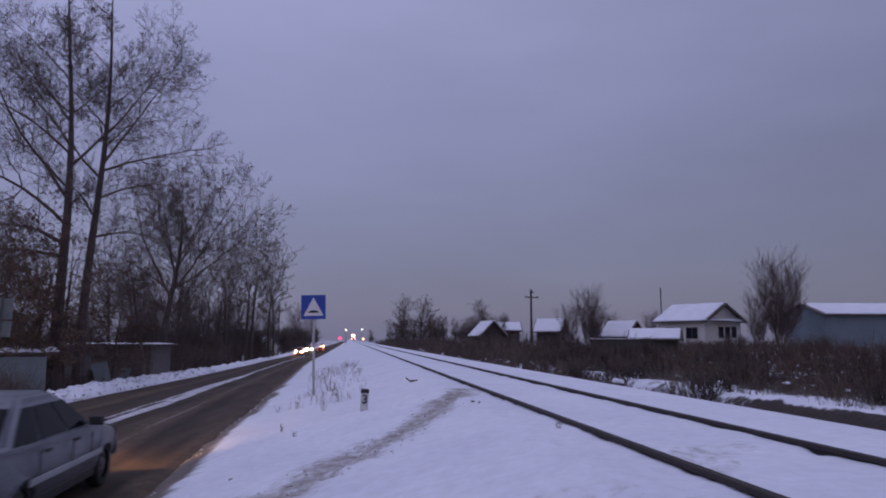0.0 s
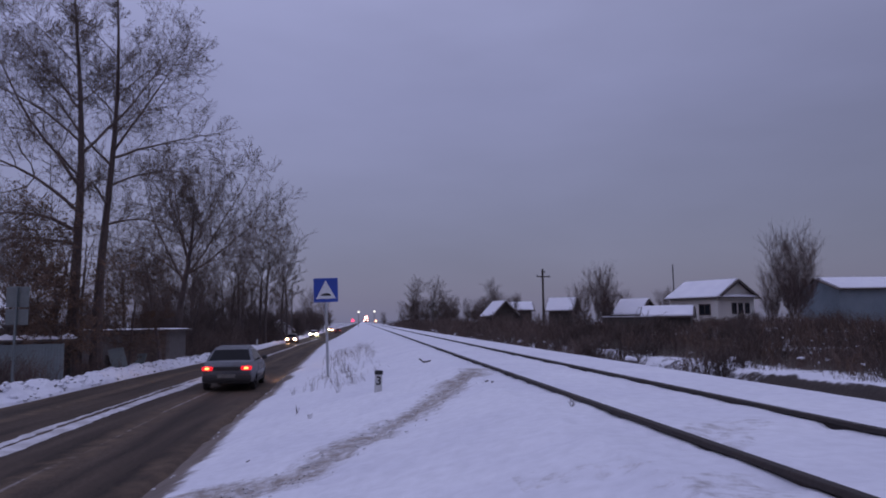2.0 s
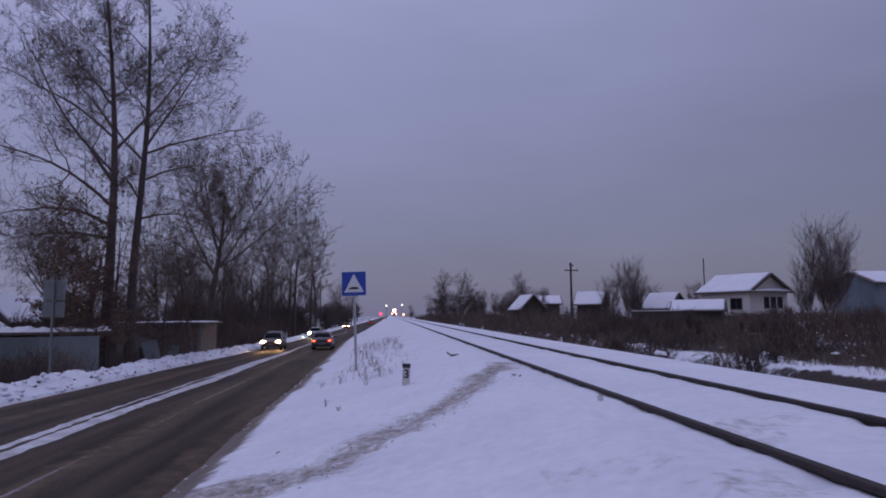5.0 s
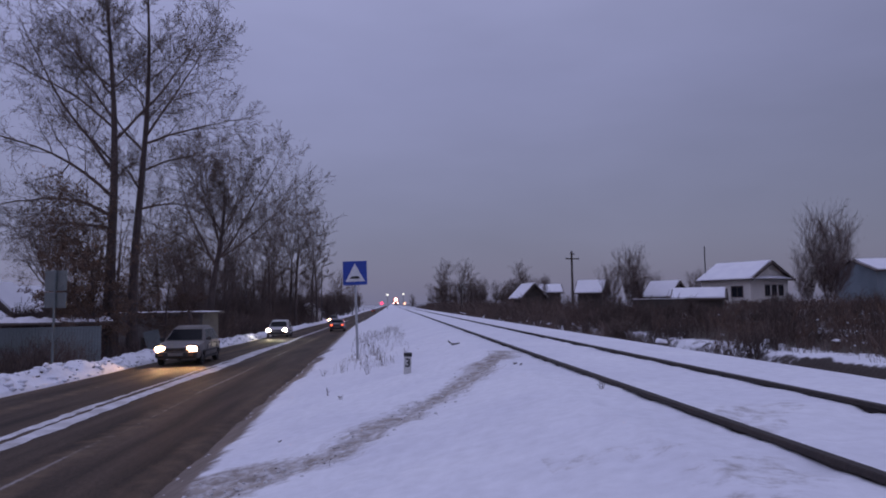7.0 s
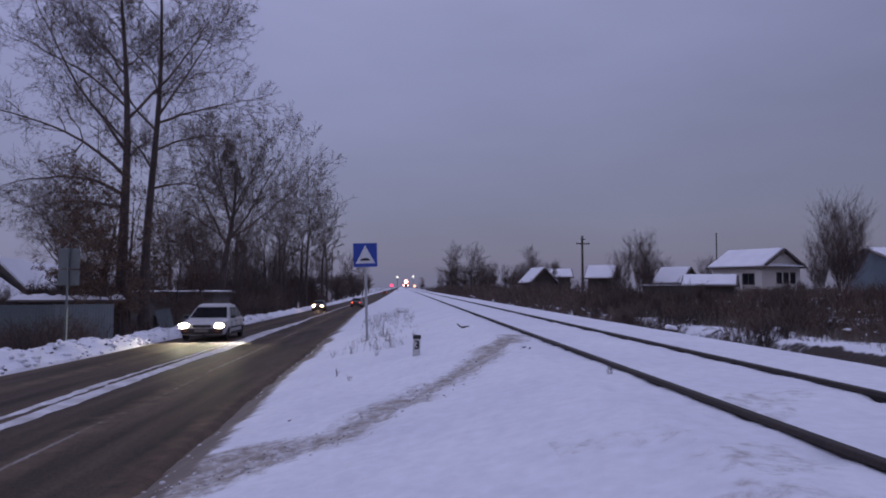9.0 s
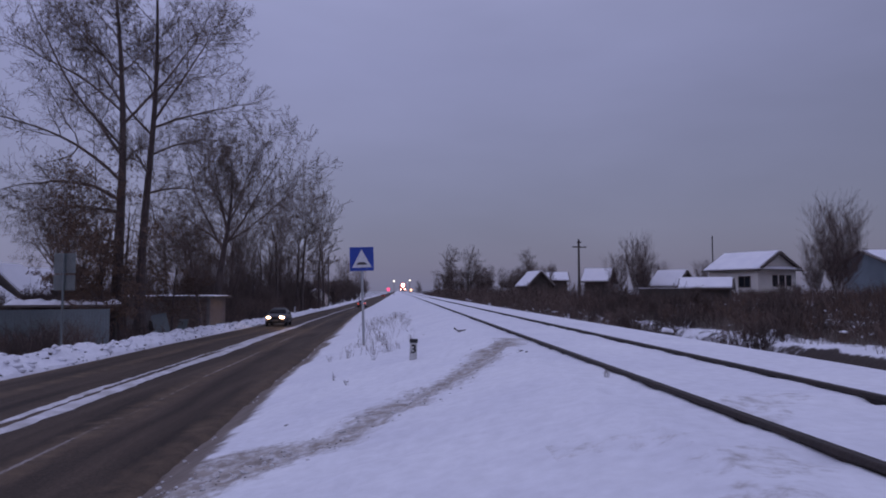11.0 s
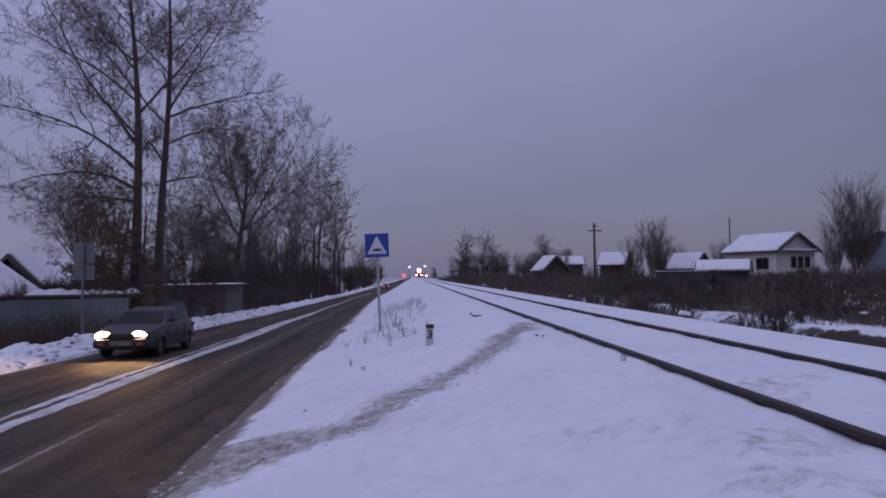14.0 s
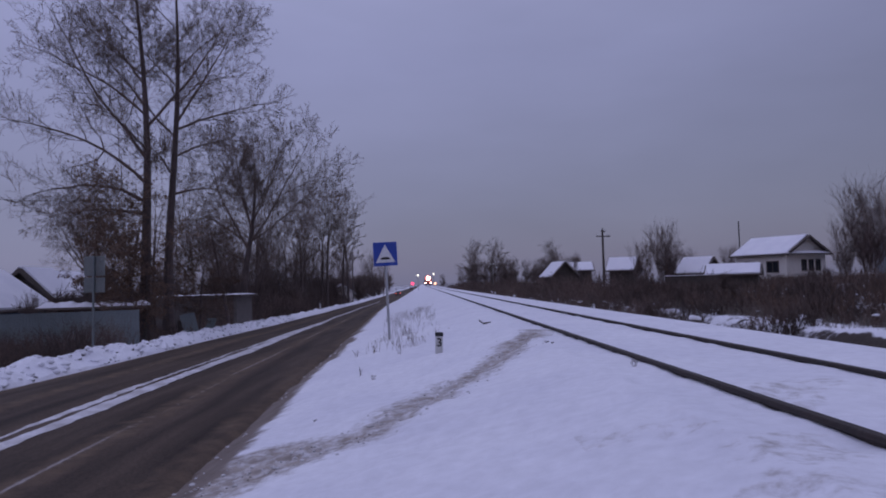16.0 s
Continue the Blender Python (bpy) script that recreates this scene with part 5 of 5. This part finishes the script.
        rim = [[(cx + (0.185 + g) * math.copysign(abs(math.cos(t)) ** 0.6, math.cos(t)), yy, cz + (0.105 + g) * math.copysign(abs(math.sin(t)) ** 0.6, math.sin(t))) for t in np.linspace(0, 2 * math.pi, 28, endpoint=False)] for g, yy in ((0.016, h - 0.25), (0.016, h + 0.04), (0.0, h + 0.045), (0.0, h - 0.08))]
        loops = [[bm.verts.new(v) for v in r] for r in rim]
        for p, q in zip(loops, loops[1:]):
            for i in range(28):
                bm.faces.new((p[i], p[(i + 1) % 28], q[(i + 1) % 28], q[i]))
        bmesh.ops.recalc_face_normals(bm, faces=bm.faces[:])
        bezel = part("headlight_bezel", bm, TRIM, car, "dark headlight surround")
        # bowl behind the lens; when lit, its own glow stands in for glare
        bm = bmesh.new()
        bowl = [[bm.verts.new((cx + (v[0] - cx) * g, yy, cz + (v[2] - cz) * g)) for v in rim[3]] for g, yy in ((0.99, h - 0.01), (0.80, h - 0.055), (0.55, h - 0.075))]
        for p, q in zip(bowl, bowl[1:]):
            for i in range(28):
                bm.faces.new((p[i], p[(i + 1) % 28], q[(i + 1) % 28], q[i]))
        bm.faces.new(bowl[-1])
        bmesh.ops.recalc_face_normals(bm, faces=bm.faces[:])
        part("lamp_halo", bm, LAMP_HALO if lit_front else RIM, bezel, "headlight bowl with pink glare put into its glow" if lit_front else "reflector bowl")
        bm = bmesh.new()
        bmesh.ops.create_uvsphere(bm, u_segments=20, v_segments=12, radius=1.0, matrix=Matrix.Translation((cx, h - 0.05, cz)) @ Matrix.Rotation(radians(-7), 4, "X") @ Matrix.Diagonal((0.145, 0.018, 0.082, 1)))
        part("headlight", bm, lamp if lit_front else PANE, bezel, "glowing headlight" if lit_front else "headlight")
        bm = bmesh.new()
        box(bm, s * (W / 2 - 0.25), -h + 0.03, 0.70, 0.32, 0.10, 0.13, 0.04)
        tail = part("taillight", bm, TAIL_LENS if lit_rear else CAR_RED, car, "red taillight lens")
        bm = bmesh.new()
        bmesh.ops.create_uvsphere(bm, u_segments=14, v_segments=8, radius=1.0, matrix=Matrix.Translation((s * (W / 2 - 0.25), -h - 0.022, 0.70)) @ Matrix.Diagonal((0.075, 0.012, 0.038, 1)))
        part("bulb_glow", bm, TAIL_BULB if lit_rear else CAR_RED, tail, "bright middle of the taillight")
        if lit_rear is False:
            bm = bmesh.new()
            box(bm, s * (W / 2 - 0.30), h + 0.055, 0.40, 0.16, 0.02, 0.06, 0.01)
            part("front_indicator", bm, INDICATOR_LENS, car, "amber indicator lens")
        bm = bmesh.new()
        box(bm, s * (W / 2 + 0.03), h - 1.42, 0.93, 0.18, 0.09, 0.12, 0.03)
        part("wing_mirror", bm, TRIM, car)
        for dy in (0.28, -0.62):
            bm = bmesh.new()
            box(bm, s * (W / 2 - 0.035), dy, 0.76, 0.02, 0.14, 0.03)
            part("door_handle", bm, TRIM, car)
        bm = bmesh.new()
        box(bm, s * (W / 2 - 0.008), -0.03, 0.50, 0.03, 2.3, 0.07, 0.006)
        part("side_moulding", bm, moulding, car)
        bm = bmesh.new()
        box(bm, s * (W / 2 - 0.055), -0.03, 0.27, 0.06, 1.95, 0.12, 0.02)
        part("sill", bm, TRIM, car, "mud-dark sill")
        for dy in (h - 1.42, 0.05, -h + 1.22):
            bm = bmesh.new()
            box(bm, s * (W / 2 - 0.012), dy, 0.66, 0.012, 0.012, 0.26)
            part("door_seam", bm, TRIM, car)
        for yy in (fw, rw):
            bm = bmesh.new()
            ring_t = []
            for xx, rr in ((-0.085, 0.19), (-0.085, wr - 0.02), (-0.06, wr), (0.06, wr), (0.085, wr - 0.02), (0.085, 0.19)):
                ring_t.append([bm.verts.new((xx, rr * math.cos(2 * math.pi * i / 22), rr * math.sin(2 * math.pi * i / 22))) for i in range(22)])
            for a, b in zip(ring_t, ring_t[1:]):
                for i in range(22):
                    bm.faces.new((a[i], a[(i + 1) % 22], b[(i + 1) % 22], b[i]))
            bmesh.ops.recalc_face_normals(bm, faces=bm.faces[:])
            wheel = new("wheel")
            wheel.parent = car
            wheel.matrix_basis = pose(s * (W / 2 - 0.12), yy, wr)
            part("tyre", bm, RUBBER, wheel)
            bm = bmesh.new()
            tube(bm, (-0.05, 0, 0), (0.05, 0, 0), 0.188, 0.188, 18)
            tube(bm, (s * 0.05, 0, 0), (s * 0.075, 0, 0), 0.07, 0.05, 10)
            for i in range(5):
                a = 2 * math.pi * i / 5
                box(bm, s * 0.06, 0.11 * math.cos(a), 0.11 * math.sin(a), 0.02, 0.05, 0.05)
            part("rim", bm, RIM, wheel, "grey wheel rim")
    return car


silver_car = make_car("car", CAR_SILVER, "grimy silver saloon driving away with red taillights lit", HEADLIGHT, moulding=POLE_METAL)
beige_car = make_car("car", CAR_BEIGE, "grimy beige saloon with headlights on", HEADLIGHT, lit_rear=False, H=1.43, hatch=True, inset=0.27)
white_car = make_car("car", CAR_WHITE, "white saloon with bright headlights on", HEADLIGHT_COOL, lit_rear=False, W=1.80, H=1.46, L=4.7, inset=0.23)
dark_car = make_car("car", CAR_DARK, "dark green grimy saloon with headlights on", HEADLIGHT, lit_rear=False, L=4.1, W=1.58, H=1.29, inset=0.35)
red_car = make_car("car", CAR_RED, "dark red hatchback far along the road with taillights lit", HEADLIGHT, hatch=True)


def make_locomotive():
    t = empty("locomotive", pose(0, 0, 0), "dark diesel locomotive with a bright headlight", "locomotive")
    bm = bmesh.new()
    box(bm, 0, 8.6, 2.35, 2.95, 16.8, 2.3, 0.12)
    part("body", bm, LOCO_GREEN, t)
    bm = bmesh.new()
    prism(bm, ((-1.4, 3.4), (1.4, 3.4), (1.3, 3.95), (0.75, 4.35), (-0.75, 4.35), (-1.3, 3.95)), "y", 0.35, 16.9)
    part("roof", bm, LOCO_GREEN, t)
    bm = bmesh.new()
    box(bm, 0, 0.1, 1.75, 2.9, 0.3, 0.5, 0.05)
    part("front_band", bm, LOCO_RED, t, "red band across the front")
    bm = bmesh.new()
    box(bm, 0, 0.1, 0.95, 2.9, 0.4, 0.4, 0.03)
    part("buffer_beam", bm, LOCO_RED, t)
    for s in (-1, 1):
        bm = bmesh.new()
        box(bm, s * 0.68, 0.16, 2.95, 1.05, 0.06, 0.7, 0.03)
        part("cab_window", bm, PANE, t)
        bm = bmesh.new()
        tube(bm, (s * 0.95, -0.5, 0.98), (s * 0.95, -0.08, 0.98), 0.2, 0.12, 14)
        part("buffer", bm, BLACK, t)
        bm = bmesh.new()
        tube(bm, (s * 1.05, -0.12, 1.35), (s * 1.05, -0.06, 1.35), 0.34, 0.34, 14)
        part("buffer_light", bm, TRAIN_SMALL, t, "small reddish light")
        bm = bmesh.new()
        box(bm, s * 1.5, 8.6, 2.2, 0.05, 15, 0.12)
        part("handrail", bm, BLACK, t)
    bm = bmesh.new()
    tube(bm, (0, -0.02, 3.3), (0, 0.4, 3.3), 0.62, 0.55, 18)
    part("headlight_housing", bm, LOCO_GREEN, t)
    # added glowing disc: the headlight's glare halo, no part of the locomotive
    bm = bmesh.new()
    tube(bm, (0, -0.06, 3.3), (0, -0.03, 3.3), 1.25, 1.25, 22)
    part("lamp_halo", bm, TRAIN_HALO, t, "pink glare added as a glowing disc round the headlight")
    bm = bmesh.new()
    tube(bm, (0, -0.12, 3.3), (0, -0.07, 3.3), 0.72, 0.72, 22)
    part("headlight", bm, TRAIN_LIGHT, t, "blazing headlight")
    for yy in (2.2, 4.3, 12.8, 14.9):
        for s in (-0.8, 0.8):
            bm = bmesh.new()
            tube(bm, (s - 0.06, yy, 0.48), (s + 0.06, yy, 0.48), 0.5, 0.5, 18)
            part("wheel", bm, BLACK, t)
    for yy in (3.25, 13.85):
        bm = bmesh.new()
        box(bm, 0, yy, 0.75, 2.4, 3.6, 0.5, 0.05)
        part("bogie", bm, BLACK, t)
    return t


def make_wagon():
    t = empty("freight_wagon", pose(0, 0, 0), "dark freight wagon behind the locomotive", "wagon")
    bm = bmesh.new()
    box(bm, 0, 7, 2.4, 2.8, 13.4, 2.4, 0.06)
    part("body", bm, HOUSE_WOOD, t)
    for yy in (2.4, 11.6):
        bm = bmesh.new()
        box(bm, 0, yy, 0.8, 2.3, 2.6, 0.6, 0.05)
        part("bogie", bm, BLACK, t)
        for w in (-0.9, 0.9):
            for s in (-0.8, 0.8):
                bm = bmesh.new()
                tube(bm, (s - 0.06, yy + w, 0.48), (s + 0.06, yy + w, 0.48), 0.48, 0.48, 16)
                part("wheel", bm, BLACK, t)
    return t


locomotive = make_locomotive()
wagon = make_wagon()


# ---- what moves ----
def lane_pose(y, offset, towards):
    """A car on the road at y, offset metres from the right-hand edge, heading away or towards the near end."""
    x = road_right(y) - offset
    dx = road_right(y + 2) - road_right(y - 2)
    dz = road_z(y + 2) - road_z(y - 2)
    turn = math.degrees(math.atan2(-dx, 4.0))
    pitch = math.degrees(math.atan2(dz, 4.0))
    if towards:
        return pose(x, y, road_z(y) + 0.02, -pitch, 0, turn + 180)
    return pose(x, y, road_z(y) + 0.02, pitch, 0, turn)


def drive(car, keys, towards):
    ts = [k[0] for k in keys]
    rows = []
    for i in range(0, 33):
        t = i * 0.5
        y = float(np.interp(t, ts, [k[1] for k in keys]))
        off = float(np.interp(t, ts, [k[2] for k in keys]))
        rows.append((t, lane_pose(y, off, towards)))
    walk(car, rows)


def motions():
    drive(silver_car, ((0, 9.1, 1.5), (0.5, 13.0, 1.45), (1, 16.5, 1.4), (1.5, 20.5, 1.35), (2, 24.7, 1.25), (2.5, 29.4, 1.2), (3, 34.6, 1.2), (3.5, 40.4, 1.15), (4, 45.4, 1.1), (4.5, 50.6, 1.0), (7, 79, 0.9), (9, 106, 1.2), (16, 205, 1.9)), False)
    drive(beige_car, ((0, 150, 5.0), (2, 108, 5.0), (4, 72, 5.0), (7, 28.6, 4.75), (7.5, 23.4, 4.85), (8, 17.4, 4.9), (8.5, 12.8, 4.75), (9.5, 0, 4.2), (16, -80, 4.2)), True)
    drive(white_car, ((0, 185, 4.9), (4, 122, 5.1), (7, 62, 5.1), (7.5, 53.5, 5.1), (8, 45.5, 5.0), (8.5, 37.8, 4.7), (9, 30.6, 4.65), (9.5, 23, 4.5), (10.5, 7, 4.3), (16, -60, 4.2)), True)
    drive(dark_car, ((0, 266, 4.9), (4, 190, 5.1), (7, 125, 4.8), (9, 88, 4.8), (11.5, 44.5, 4.6), (12, 38.8, 4.6), (12.5, 32.8, 4.5), (13, 28.2, 4.45), (13.5, 24.0, 4.4), (14, 20.5, 4.7), (14.5, 16.8, 4.75), (15, 12.3, 4.8), (15.5, 7.4, 4.7), (16, 2.4, 4.6)), True)
    drive(red_car, ((0, 170, 1.6), (9, 300, 1.8), (16, 430, 1.8)), False)
    yaw = math.degrees(math.atan(0.0085))
    rows, rows2 = [], []
    for i in range(0, 9):
        t = i * 2.0
        y = 475 - 175 * t / 16
        rows.append((t, pose(track_x(y), y, RAIL_TOP, 0, 0, yaw)))
        rows2.append((t, pose(track_x(y + 18), y + 18, RAIL_TOP, 0, 0, yaw)))
    walk(locomotive, rows)
    walk(wagon, rows2)


motions()
